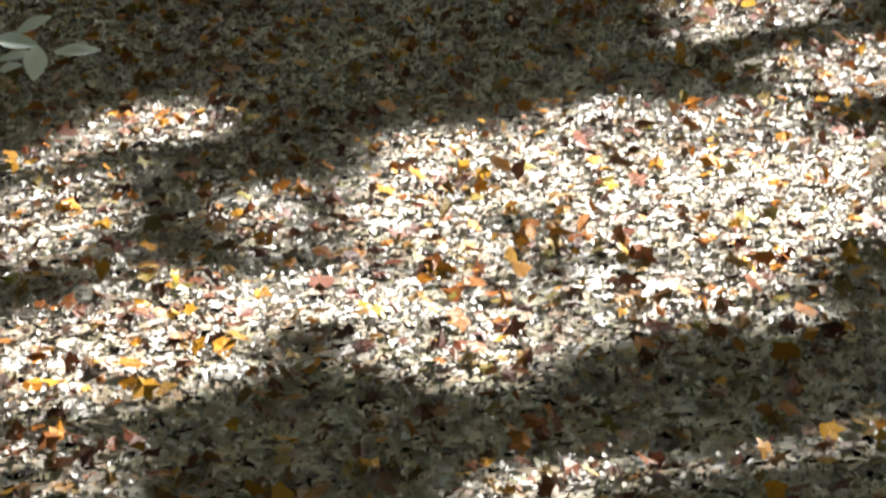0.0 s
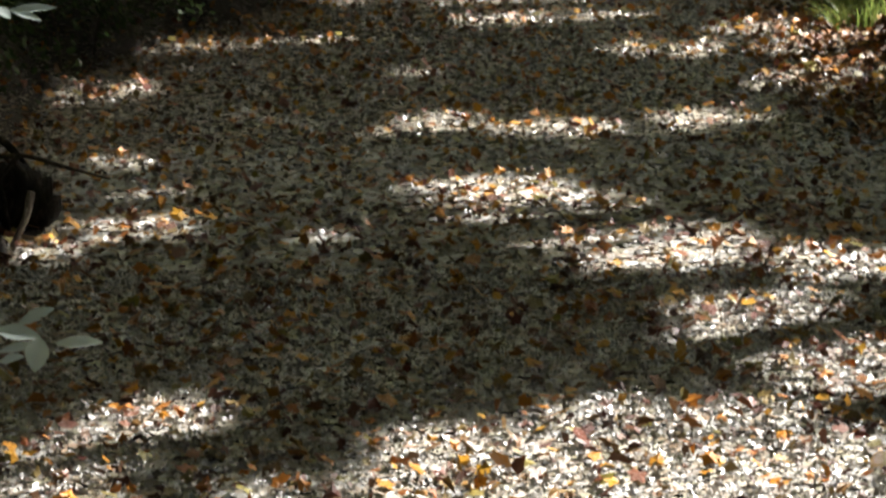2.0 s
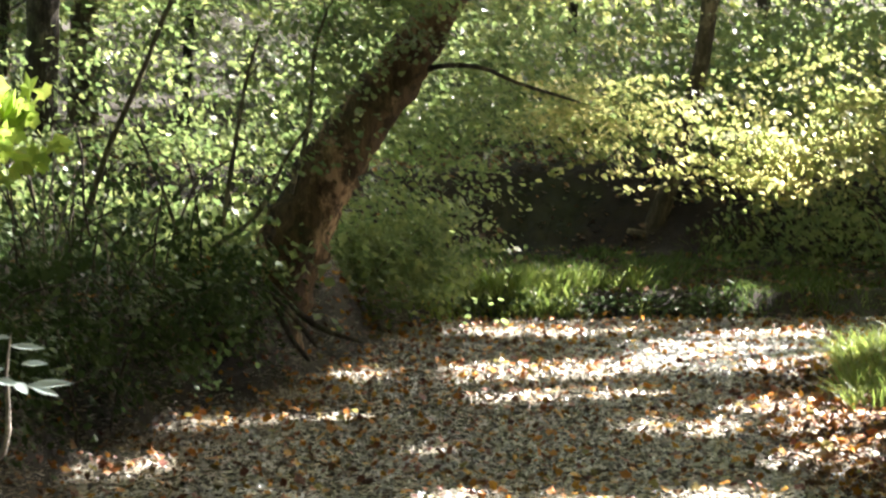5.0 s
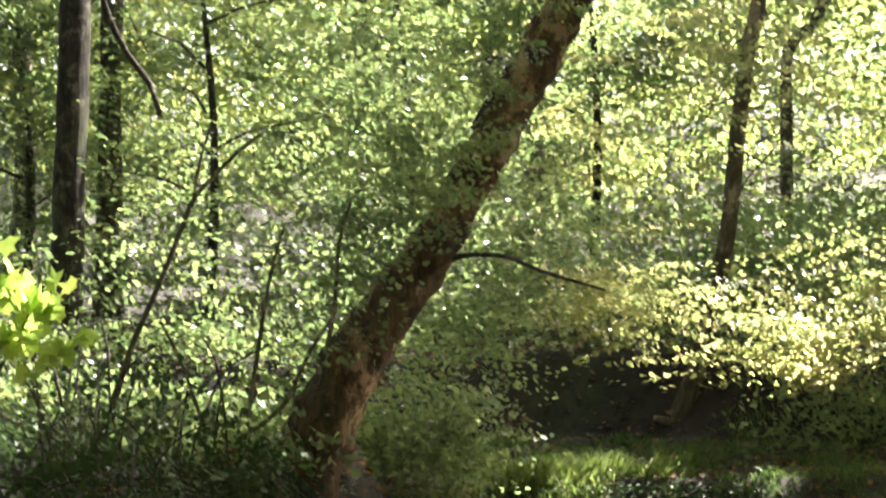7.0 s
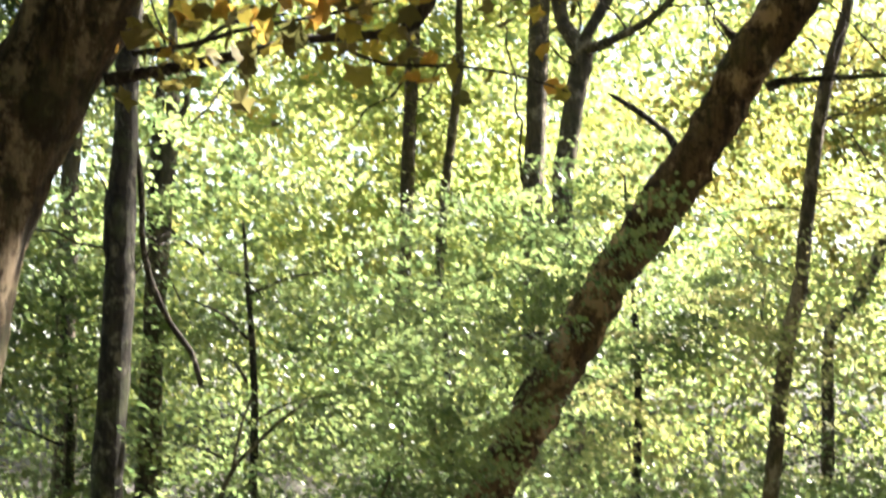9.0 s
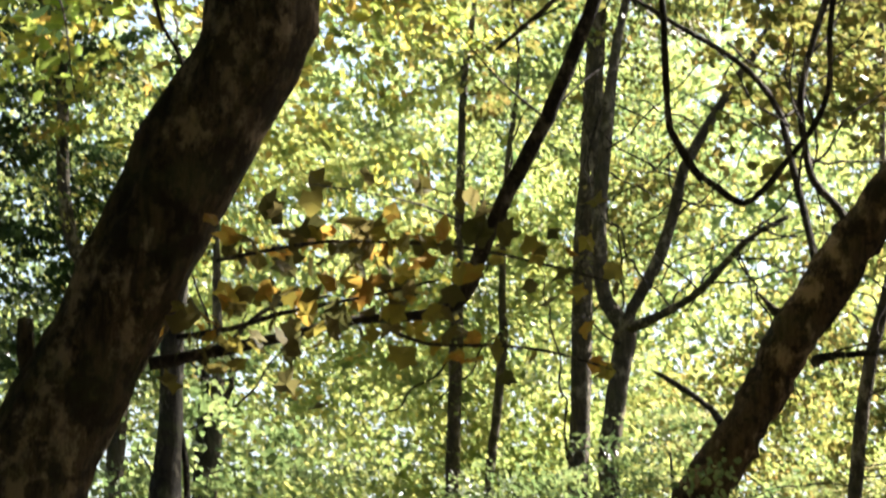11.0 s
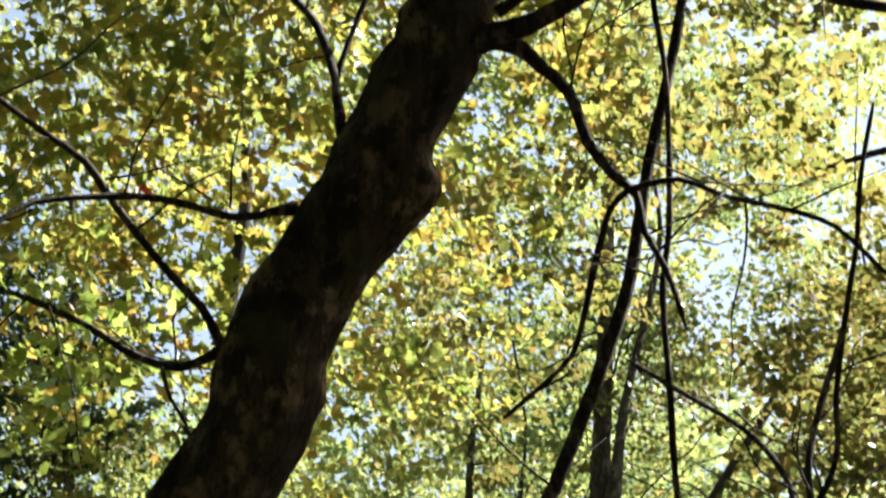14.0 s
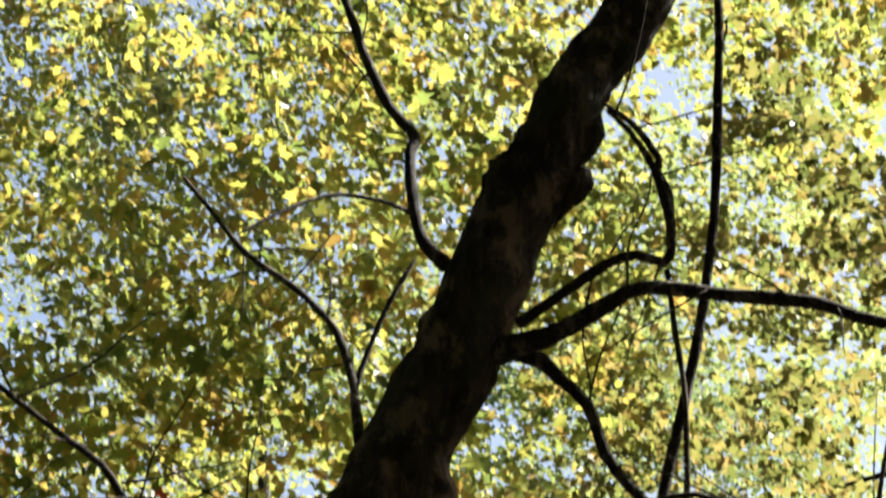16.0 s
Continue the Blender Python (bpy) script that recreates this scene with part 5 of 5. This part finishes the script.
tagged(new("bright_leaf_litter", leaf_mesh("bright_leaf_litter", np.stack([x, y, z + 0.01], 1)[pick], 0.07 * rng.uniform(0.5, 1.3, pick.sum()), BRIGHT, LOBED, 0.6, 3.0)), "orange leaves heaped at the sunny water's edge", "leaf litter", kind="stuff")


x, y = -1.49 + rng.normal(size=70) * 0.16, 19.90 + rng.normal(size=70) * 0.2
tagged(new("bright_leaf_litter", leaf_mesh("bright_leaf_litter", np.stack([x, y, ground_height(x, y) + rng.uniform(0.03, 0.1, 70)], 1), 0.08 * rng.uniform(0.6, 1.2, 70), BRIGHT, LOBED, 0.5, 3.0)), "orange leaves caught at the foot of the leaning tree", "leaf litter", kind="stuff")


# ---- leaf sprays that hang near the old tree ----
def big_leaf(name, places, size, material, parent, label=""):
    """Lobed leaves, each a part of its own on shared meshes."""
    tinted = by_object(material)
    shared = [leaf_mesh(name, np.zeros((1, 3)), np.array([1.0]), tinted, LOBED, 0.3, 2.5) for k in range(8)]
    for k, place in enumerate(places):
        ob = tagged(new(name, shared[k % 8]), label)
        ob.parent = parent
        ob.matrix_parent_inverse = Matrix.Identity(4) if parent.parent else parent.matrix_world.inverted()
        ob.matrix_basis = Matrix.Translation(place) @ pose(0, 0, 0, rng.normal() * 35, rng.normal() * 35, rng.uniform(0, 360)) @ Matrix.Scale(size * rng.uniform(0.7, 1.25), 4)


def along(line, count, spread):
    """Places strewn along a twig."""
    p = curve_through(line, 0.05)[:, :3]
    return p[rng.integers(0, len(p), count)] + rng.normal(size=(count, 3)) * np.array(spread)


leafy = [o for o in old_tree.children if o.name.startswith("twig")][-3:]
for twig, line, count, spread in zip(leafy, ([(-1.598, 12.3, 4.39, 0.015), (-1.337, 12.2, 4.411, 0.012), (-1.13, 12.1, 4.456, 0.011), (-0.779, 12, 4.504, 0.008), (-0.459, 11.9, 4.554, 0.006)], [(-1.429, 12.3, 4.733, 0.01), (-0.99, 12.15, 4.778, 0.009), (-0.634, 12, 4.747, 0.008), (-0.24, 11.85, 4.679, 0.007), (0.285, 11.7, 4.515, 0.005)], [(-0.679, 12.4, 4.441, 0.01), (-0.498, 12.3, 4.349, 0.009), (-0.149, 12.2, 4.319, 0.007), (0.097, 12.1, 4.265, 0.006), (0.289, 12, 4.188, 0.005)]), (84, 96, 16), ((0.10, 0.15, 0.11), (0.10, 0.15, 0.12), (0.06, 0.1, 0.05))):
    big_leaf("leaf", along(line, count, spread), 0.115, ORANGE, twig, "orange, yellow and brown lobed leaf")
big_leaf("leaf", np.vstack([clumps(4, c, (0.28, 0.2, 0.16), 8, (0.13, 0.12, 0.08))[:, :3] for c in [(-2.169, 13.100, 6.608), (-2.350, 13.100, 6.236), (-2.469, 13.100, 5.785), (-2.049, 13.100, 6.318), (-2.477, 13.100, 6.671), (-2.258, 13.100, 6.139)]]), 0.085, FRESH, old_tree, "light green lobed leaf")
big_leaf("leaf", [(-1.761, 11.900, 6.667)], 0.085, RED, old_tree, "single bright red leaf")
sprout = thing("shrub", (-2.5, 13.4, 0.8), "low maple shoot with light green leaves", "shrub")
part("stem", limb_mesh("stem", [(-2.5, 13.4, 0.7, 0.02), (-2.35, 13.4, 1.4, 0.014), (-2.05, 13.4, 2.0, 0.006)], BARK_VINE, 6, 0.1), sprout)
big_leaf("leaf", np.vstack([clumps(4, c, (0.14, 0.12, 0.07), 6, (0.07, 0.08, 0.04))[:, :3] for c in [(-2.004, 13.400, 2.100), (-1.873, 13.400, 1.865), (-2.100, 13.400, 1.927), (-2.110, 13.400, 2.169)]]), 0.12, FRESH, sprout)
# ---- shrub with long leaves, paled for sky sheen, beside the near water ----
laurel = thing("shrub", (-2.05, 8.9, 0.2), "shrub with long glossy leaves over the water, sky sheen in their colour", "shrub")
part("stem", limb_mesh("stem", [(-2.05, 8.9, 0.2, 0.016)] + [(-1.51, 8.9, 0.944, 0.013), (-1.362, 8.9, 1.107, 0.011), (-1.343, 8.9, 1.252, 0.009), (-1.348, 8.9, 1.36, 0.007), (-1.334, 8.9, 1.468, 0.004)], TWIG, 7, 0.06), laurel)
part("stem", limb_mesh("stem", [(-2.05, 8.9, 0.25, 0.012)] + [(-1.491, 8.7, 0.471, 0.009), (-1.383, 8.667, 0.351, 0.007), (-1.254, 8.633, 0.323, 0.005), (-1.144, 8.6, 0.312, 0.003)], TWIG, 7, 0.06), laurel)


def long_leaf(base, tip, wide):
    """A long pointed leaf from its stalk to its tip, folded a little along the midrib."""
    base, tip = Vector(base), Vector(tip)
    way = tip - base
    side = way.cross(Vector((0.1, -0.9, 0.8))).normalized() * wide
    up = side.cross(way).normalized() * wide
    verts, faces = [], []
    shape = ((0.0, 0.06), (0.15, 0.55), (0.35, 0.95), (0.55, 1.0), (0.78, 0.68), (0.92, 0.3), (1.0, 0.02))
    for s, w in shape:
        mid = base + way * s - up * (0.5 * s * s)
        verts += [mid + side * w + up * 0.25 * w, mid, mid - side * w + up * 0.25 * w]
    for i in range(len(shape) - 1):
        a = i * 3
        faces += [(a, a + 1, a + 4, a + 3), (a + 1, a + 2, a + 5, a + 4)]
    return mesh_of("leaf", [tuple(v) for v in verts], faces, PALE)


for base, tip, wide in [((-1.319, 8.600, 0.358), (-1.174, 8.540, 0.354), 0.029), ((-1.263, 8.700, 0.352), (-1.143, 8.640, 0.421), 0.023), ((-1.135, 8.600, 0.312), (-0.982, 8.540, 0.336), 0.022), ((-1.176, 8.550, 0.346), (-1.187, 8.490, 0.253), 0.038), ((-1.313, 8.600, 0.255), (-1.228, 8.540, 0.291), 0.017), ((-1.315, 8.600, 0.376), (-1.374, 8.540, 0.467), 0.034), ((-1.324, 8.600, 0.322), (-1.381, 8.540, 0.354), 0.024), ((-1.350, 8.600, 0.291), (-1.383, 8.540, 0.264), 0.026), ((-1.211, 8.700, 0.288), (-1.319, 8.640, 0.281), 0.017), ((-1.335, 8.900, 1.450), (-1.219, 8.840, 1.451), 0.013), ((-1.388, 8.900, 1.342), (-1.304, 8.840, 1.337), 0.016), ((-1.316, 8.900, 1.333), (-1.273, 8.840, 1.310), 0.018), ((-1.281, 8.900, 1.324), (-1.130, 8.840, 1.342), 0.016), ((-1.281, 8.900, 1.324), (-1.173, 8.840, 1.301), 0.013), ((-1.396, 8.900, 1.477), (-1.325, 8.840, 1.485), 0.011), ((-1.300, 8.900, 1.393), (-1.210, 8.840, 1.403), 0.012), ((-1.354, 8.900, 1.378), (-1.417, 8.840, 1.368), 0.014)]:
    part("leaf", long_leaf(base, tip, wide), laurel)

# ---- dead wood and roots on the muddy bank ----
stump = thing("root_mass", (-1.95, 11.9, 0.1), "black rotten root mass hanging over the water's edge", "roots")
part("body", limb_mesh("body", [(-2.15, 11.95, 0.26, 0.15), (-1.93, 11.9, 0.22, 0.14), (-1.76, 11.9, 0.17, 0.13), (-1.63, 11.88, 0.12, 0.10), (-1.55, 11.86, 0.07, 0.05)], ROTTEN, 22, 0.025, 0.6), stump)
for k in range(12):
    x0, y0, z0 = rng.uniform(-2.1, -1.66), rng.uniform(11.7, 11.98), rng.uniform(0.14, 0.36)
    dx, dz = rng.uniform(-0.12, 0.16), rng.uniform(0.08, 0.3)
    part("root", limb_mesh("root", [(x0, y0, z0, 0.012), (x0 + dx * 0.7, y0 - 0.08, z0 - dz * 0.4, 0.010), (x0 + dx, y0 - 0.1, z0 - dz, 0.005)], ROTTEN, 6, 0.03, 0.3, 0.05), stump)
for line in ([(-1.86, 11.6, 0.16, 0.035), (-1.74, 11.45, 0.07, 0.03), (-1.67, 11.3, -0.02, 0.02)], [(-1.95, 11.5, 0.12, 0.04), (-1.80, 11.2, 0.06, 0.034), (-1.68, 10.95, -0.03, 0.022)], [(-2.0, 12.1, 0.42, 0.03), (-1.8, 12.05, 0.38, 0.02), (-1.66, 12.0, 0.24, 0.008)]):
    part("root", limb_mesh("root", line, ROTTEN, 9, 0.03, 0.35, 0.02), stump)
stick = thing("stick", (-1.8, 11.5, 0.1), "pale barkless stick leaning in the water", "stick")
part("body", limb_mesh("body", [(-1.593, 11.5, 0.254, 0.018), (-1.624, 11.5, 0.135, 0.016), (-1.674, 11.5, 0.039, 0.016), (-1.688, 11.5, -0.033, 0.011)], TWIG, 8, 0.04, 0.15), stick)
stick = thing("stick", (-1.7, 12.0, 0.1), "thin dark stick over the floating leaves", "stick")
part("body", limb_mesh("body", [(-1.833, 12, 0.309, 0.012), (-1.687, 12, 0.321, 0.011), (-1.566, 12, 0.284, 0.01), (-1.349, 12, 0.222, 0.006)], BARK_VINE, 6, 0.05, 0.15), stick)
stick = thing("stick", (-1.1, 20.0, 0.5), "thin grey stick leaning on the bank", "stick")
part("body", limb_mesh("body", [(-1.168, 20, 0.666, 0.024), (-1, 19.8, 0.523, 0.024), (-0.836, 19.6, 0.343, 0.016)], BARK_VINE, 6, 0.05, 0.15), stick)
for line in ([(-1.179, 20.2, 0.69, 0.061), (-1.015, 20.1, 0.535, 0.052), (-0.772, 20, 0.38, 0.036), (-0.53, 19.9, 0.307, 0.02)], [(-1.262, 20.2, 0.569, 0.057), (-1.366, 19.9, 0.398, 0.048), (-1.467, 19.6, 0.194, 0.031)], [(-1.101, 20.2, 0.526, 0.049), (-1.013, 20, 0.343, 0.04), (-0.886, 19.8, 0.203, 0.024)]):
    part("root", limb_mesh("root", [(x, y, z, r * 0.55) for x, y, z, r in line], BARK_GREY, 8, 0.06, 0.2), leaning_tree)

brush = thing("brushwood", (-2.3, 17.0, 0.8), "tangle of thin bare brown stems on the bank", "brushwood")
for k in range(74):
    x0, y0 = rng.uniform(-2.9, -1.2), rng.uniform(15.5, 19.2)
    if shore_distance(np.array([x0]), np.array([y0]))[0] < 0.1:
        continue
    z0 = float(ground_height(x0, y0)[0])
    dx, dy, h = rng.uniform(-0.7, 0.7), rng.uniform(-0.4, 0.4), rng.uniform(0.25, 1.25)
    part("stem", limb_mesh("stem", [(x0, y0, z0 - 0.05, 0.010), (x0 + 0.35 * dx, y0 + 0.4 * dy, z0 + 0.7 * h, 0.008), (x0 + dx, y0 + dy, z0 + h, 0.004)], TWIG if k % 5 == 0 else BARK_VINE, 5, 0.1, 0.1, 0.05), brush)


def bare_twigs(tree, lines, count, reach, thick, drop=0.0):
    """Thin side twigs springing from the limbs of a tree."""
    for k in range(count):
        p = curve_through(lines[k % len(lines)], 0.1)
        at = p[rng.integers(int(len(p) * 0.25), len(p))]
        way = rng.normal(size=3) * (1, 0.5, 0.8) + (0, 0, 0.25 - drop)
        way /= np.linalg.norm(way)
        bend = rng.normal(size=3) * 0.6
        n = reach * rng.uniform(0.5, 1.2)
        part("twig", limb_mesh("twig", [(*at[:3], thick), (*(at[:3] + way * n * 0.4 + bend * n * 0.15), thick * 0.75), (*(at[:3] + way * n + bend * n * 0.4), thick * 0.35)], BARK_VINE, 5, 0.06, 0.1, reach * 0.09), tree)


bare_twigs(old_tree, [[(-1.148, 12.5, 6.778, 0.037), (-1.24, 12.357, 6.71, 0.022), (-1.408, 12.214, 6.641, 0.019), (-1.676, 12.071, 6.678, 0.018), (-1.912, 11.929, 6.653, 0.017), (-2.242, 11.786, 6.581, 0.014), (-2.362, 11.643, 6.453, 0.012), (-2.478, 11.5, 6.359, 0.009)], [(-1.467, 12.5, 6.077, 0.03), (-1.5, 12.388, 6.153, 0.025), (-1.549, 12.275, 6.228, 0.022), (-1.68, 12.162, 6.356, 0.021), (-1.917, 12.05, 6.647, 0.019), (-2.048, 11.938, 6.826, 0.018), (-2.212, 11.825, 6.922, 0.015), (-2.4, 11.712, 7.045, 0.014), (-2.587, 11.6, 7.165, 0.012)], [(-1.481, 12.5, 6.091, 0.03), (-1.599, 12.617, 6.069, 0.023), (-1.747, 12.733, 6.08, 0.022), (-1.954, 12.85, 6.186, 0.021), (-2.195, 12.967, 6.366, 0.018), (-2.553, 13.083, 6.565, 0.016), (-2.803, 13.2, 6.664, 0.013)], [(-0.92, 12.5, 7.147, 0.033), (-0.956, 12.625, 7.369, 0.025), (-0.984, 12.75, 7.567, 0.023), (-1.075, 12.875, 7.861, 0.021), (-1.193, 13, 8.054, 0.019), (-1.337, 13.125, 8.236, 0.018), (-1.588, 13.25, 8.471, 0.016), (-1.788, 13.375, 8.76, 0.013), (-1.963, 13.5, 9.021, 0.011)], [(-0.522, 12.5, 8.061, 0.043), (-0.653, 12.6, 8.259, 0.033), (-0.71, 12.7, 8.555, 0.03), (-0.728, 12.8, 8.827, 0.031), (-0.706, 12.9, 8.964, 0.031), (-0.847, 13, 9.19, 0.029), (-0.978, 13.1, 9.512, 0.026), (-1.077, 13.2, 9.842, 0.024), (-1.19, 13.3, 10.181, 0.021)], [(-0.369, 12.5, 7.574, 0.075), (-0.151, 12.4, 7.602, 0.057), (0.037, 12.3, 7.629, 0.047), (0.251, 12.2, 7.722, 0.042), (0.435, 12.1, 7.761, 0.036), (0.821, 12, 7.673, 0.035), (1.199, 11.9, 7.592, 0.033), (1.364, 11.8, 7.479, 0.032), (1.552, 11.7, 7.391, 0.028), (1.784, 11.6, 7.304, 0.023)], [(-0.179, 12.5, 7.747, 0.033), (-0.069, 12.464, 7.812, 0.027), (0.095, 12.427, 7.918, 0.027), (0.259, 12.391, 8.018, 0.027), (0.395, 12.355, 8.044, 0.025), (0.527, 12.318, 7.986, 0.025), (0.56, 12.282, 8.052, 0.022), (0.552, 12.245, 8.213, 0.025), (0.494, 12.209, 8.406, 0.022), (0.504, 12.173, 8.473, 0.019), (0.384, 12.136, 8.638, 0.015), (0.27, 12.1, 8.712, 0.011)], [(-0.234, 12.5, 7.615, 0.05), (-0.072, 12.467, 7.549, 0.042), (0.034, 12.433, 7.424, 0.032), (0.152, 12.4, 7.294, 0.03), (0.24, 12.367, 7.024, 0.027), (0.354, 12.333, 6.843, 0.025), (0.454, 12.3, 6.733, 0.022), (0.481, 12.267, 6.548, 0.017), (0.578, 12.233, 6.345, 0.015), (0.641, 12.2, 6.106, 0.011)], [(-1.75, 12.5, 4.302, 0.033), (-1.395, 12.5, 4.367, 0.028), (-1.117, 12.5, 4.426, 0.025), (-0.839, 12.5, 4.488, 0.022), (-0.434, 12.5, 4.525, 0.025), (-0.328, 12.5, 4.612, 0.033), (-0.278, 12.5, 4.739, 0.035), (-0.15, 12.5, 5.038, 0.037), (0.045, 12.5, 5.41, 0.036), (0.17, 12.5, 5.712, 0.035), (0.275, 12.5, 5.98, 0.034), (0.405, 12.5, 6.352, 0.033), (0.512, 12.5, 6.92, 0.029), (0.62, 12.5, 7.37, 0.027), (0.702, 12.5, 7.762, 0.025), (0.78, 12.5, 8.31, 0.024), (0.816, 12.5, 8.885, 0.025), (0.835, 12.5, 9.365, 0.022), (0.834, 12.5, 9.726, 0.02)], [(0.435, 12.3, 6.766, 0.016), (0.639, 12.2, 6.774, 0.015), (0.861, 12.1, 6.647, 0.013), (1.129, 12, 6.541, 0.013), (1.315, 11.9, 6.424, 0.012), (1.492, 11.8, 6.192, 0.011)]], 64, 0.75, 0.007)
bare_twigs(leaning_tree, [[(2.291, 20.5, 6.478, 0.049), (2.24, 20.571, 6.62, 0.033), (2.065, 20.643, 6.851, 0.031), (2.015, 20.714, 7.083, 0.029), (1.99, 20.786, 7.536, 0.027), (2.116, 20.857, 8.04, 0.027), (2.263, 20.929, 8.461, 0.025), (2.366, 21, 8.798, 0.021)], [(2.074, 20.5, 6.098, 0.041), (2.043, 20.643, 6.294, 0.031), (1.99, 20.786, 6.666, 0.031), (1.908, 20.929, 7.132, 0.029), (1.843, 21.071, 7.519, 0.027), (1.581, 21.214, 7.915, 0.023), (1.071, 21.357, 8.298, 0.021), (0.726, 21.5, 8.571, 0.017)], [(2.02, 20.5, 5.488, 0.049), (2.077, 20.25, 5.484, 0.032), (2.292, 20, 5.463, 0.024), (2.693, 19.75, 5.449, 0.02), (2.941, 19.5, 5.427, 0.016)]], 18, 1.2, 0.012)
bare_twigs(tree_7, [[(1.043, 37, 8.253, 0.118), (1.231, 36.875, 8.685, 0.088), (1.569, 36.75, 9.267, 0.088), (1.797, 36.625, 9.925, 0.081), (1.949, 36.5, 10.508, 0.073), (2.479, 36.375, 11.395, 0.066), (2.93, 36.25, 12.053, 0.054), (3.192, 36.125, 12.558, 0.047), (3.455, 36, 13.14, 0.04)], [(1.119, 37, 8.403, 0.081), (1.623, 36.5, 8.544, 0.058), (2.114, 36, 8.791, 0.05), (2.671, 35.5, 9.321, 0.043), (3.136, 35, 9.511, 0.032)], [(1.055, 37, 4.177, 0.141), (0.889, 37, 6.465, 0.141), (0.963, 37, 7.215, 0.141), (1.075, 37, 7.968, 0.141), (1.149, 37, 8.422, 0.148), (0.899, 37, 8.783, 0.104), (0.816, 37, 9.394, 0.104), (0.839, 37, 10.239, 0.1), (0.939, 37, 11.17, 0.089), (1.089, 37, 12.346, 0.067), (1.33, 37, 13.297, 0.052)]], 36, 2.2, 0.017)
bare_twigs(tree_6, [[(0.511, 38, 3.084, 0.152), (0.529, 38, 4.987, 0.152), (0.494, 38, 6.42, 0.144), (0.531, 38, 7.113, 0.144), (0.567, 38, 8.117, 0.144), (0.618, 38, 9.674, 0.144), (0.665, 38, 10.056, 0.16), (0.753, 38, 11.248, 0.152), (0.819, 38, 12.455, 0.137), (0.893, 38, 13.596, 0.122), (0.93, 38, 14.417, 0.114), (1.028, 38, 16.106, 0.091)]], 14, 2.2, 0.022)
bare_twigs(tree_3, [[(-4.147, 34, 3.023, 0.15), (-4.135, 34, 3.907, 0.143), (-4.123, 34, 4.404, 0.136), (-4.089, 34, 5.294, 0.136), (-4.013, 34, 6.12, 0.116), (-3.936, 34, 6.95, 0.088), (-3.918, 34, 7.644, 0.075), (-3.946, 34, 8.566, 0.051), (-3.958, 34, 9.987, 0.041)], [(-4.089, 34, 5.294, 0.102), (-4.147, 34, 5.913, 0.082), (-4.113, 34, 6.811, 0.068), (-4.07, 34, 7.644, 0.061)]], 12, 1.8, 0.02)
bare_twigs(tree_4, [[(-1.342, 40, 4.288, 0.12), (-1.304, 40, 5.407, 0.112), (-1.273, 40, 6.383, 0.104), (-1.232, 40, 7.599, 0.1), (-1.183, 40, 8.823, 0.096), (-1.135, 40, 10.468, 0.072), (-1.053, 40, 12.572, 0.056)], [(-0.856, 40, 4.762, 0.072), (-0.806, 40, 5.561, 0.072), (-0.728, 40, 6.789, 0.072), (-0.612, 40, 7.764, 0.068), (-0.511, 40, 8.824, 0.064), (-0.525, 40, 9.472, 0.052), (-0.439, 40, 11.301, 0.04)]], 12, 1.8, 0.02)
bare_twigs(tree_8, [[(2.112, 27.8, 0.387, 0.128), (2.256, 27.8, 0.775, 0.1), (2.399, 27.8, 1.162, 0.095), (2.545, 27.8, 1.772, 0.089), (2.692, 27.8, 2.437, 0.083), (2.785, 27.8, 3.324, 0.083), (2.906, 27.8, 4.21, 0.078), (3.003, 27.8, 4.566, 0.078), (3.123, 27.8, 5.687, 0.072), (3.27, 27.8, 6.589, 0.067), (3.531, 27.8, 7.612, 0.056), (3.463, 27.8, 8.564, 0.033)]], 26, 1.5, 0.011)
bare_twigs(tree_1, [[(-4.182, 30, 1.095, 0.156), (-4.158, 30, 1.575, 0.15), (-4.115, 30, 2.535, 0.144), (-4.051, 30, 3.735, 0.138), (-3.999, 30, 4.934, 0.138), (-4.016, 30, 5.073, 0.138), (-4.008, 30, 5.681, 0.132), (-3.967, 30, 6.169, 0.108), (-3.955, 30, 6.904, 0.108), (-3.959, 30, 7.224, 0.102), (-3.886, 30, 8.092, 0.096), (-3.752, 30, 9.096, 0.09), (-3.591, 30, 10.369, 0.084), (-3.49, 30, 11.666, 0.078)]], 8, 1.5, 0.018)

# ---- the brightest fallen leaves, one by one ----
single = by_object(BRIGHT)
shapes = [leaf_mesh("fallen_leaf", np.zeros((1, 3)), np.array([1.0]), single, LOBED if k % 3 else OVAL, 0.97, 3.0) for k in range(9)]
x, y = strewn(270, 5.4, 12.5, 0.165, 0.005)
for k in range(270):
    leaf = tagged(new("fallen_leaf", shapes[k % 9]), "bright autumn leaf lying on the floating leaves", "leaf", "fallen leaves on the pond")
    leaf.matrix_world = pose(x[k], y[k], 0.045 + 0.01 * rng.uniform(), rng.normal() * 22, rng.normal() * 22, rng.uniform(0, 360)) @ Matrix.Scale(0.066 * rng.uniform(0.7, 1.25), 4)
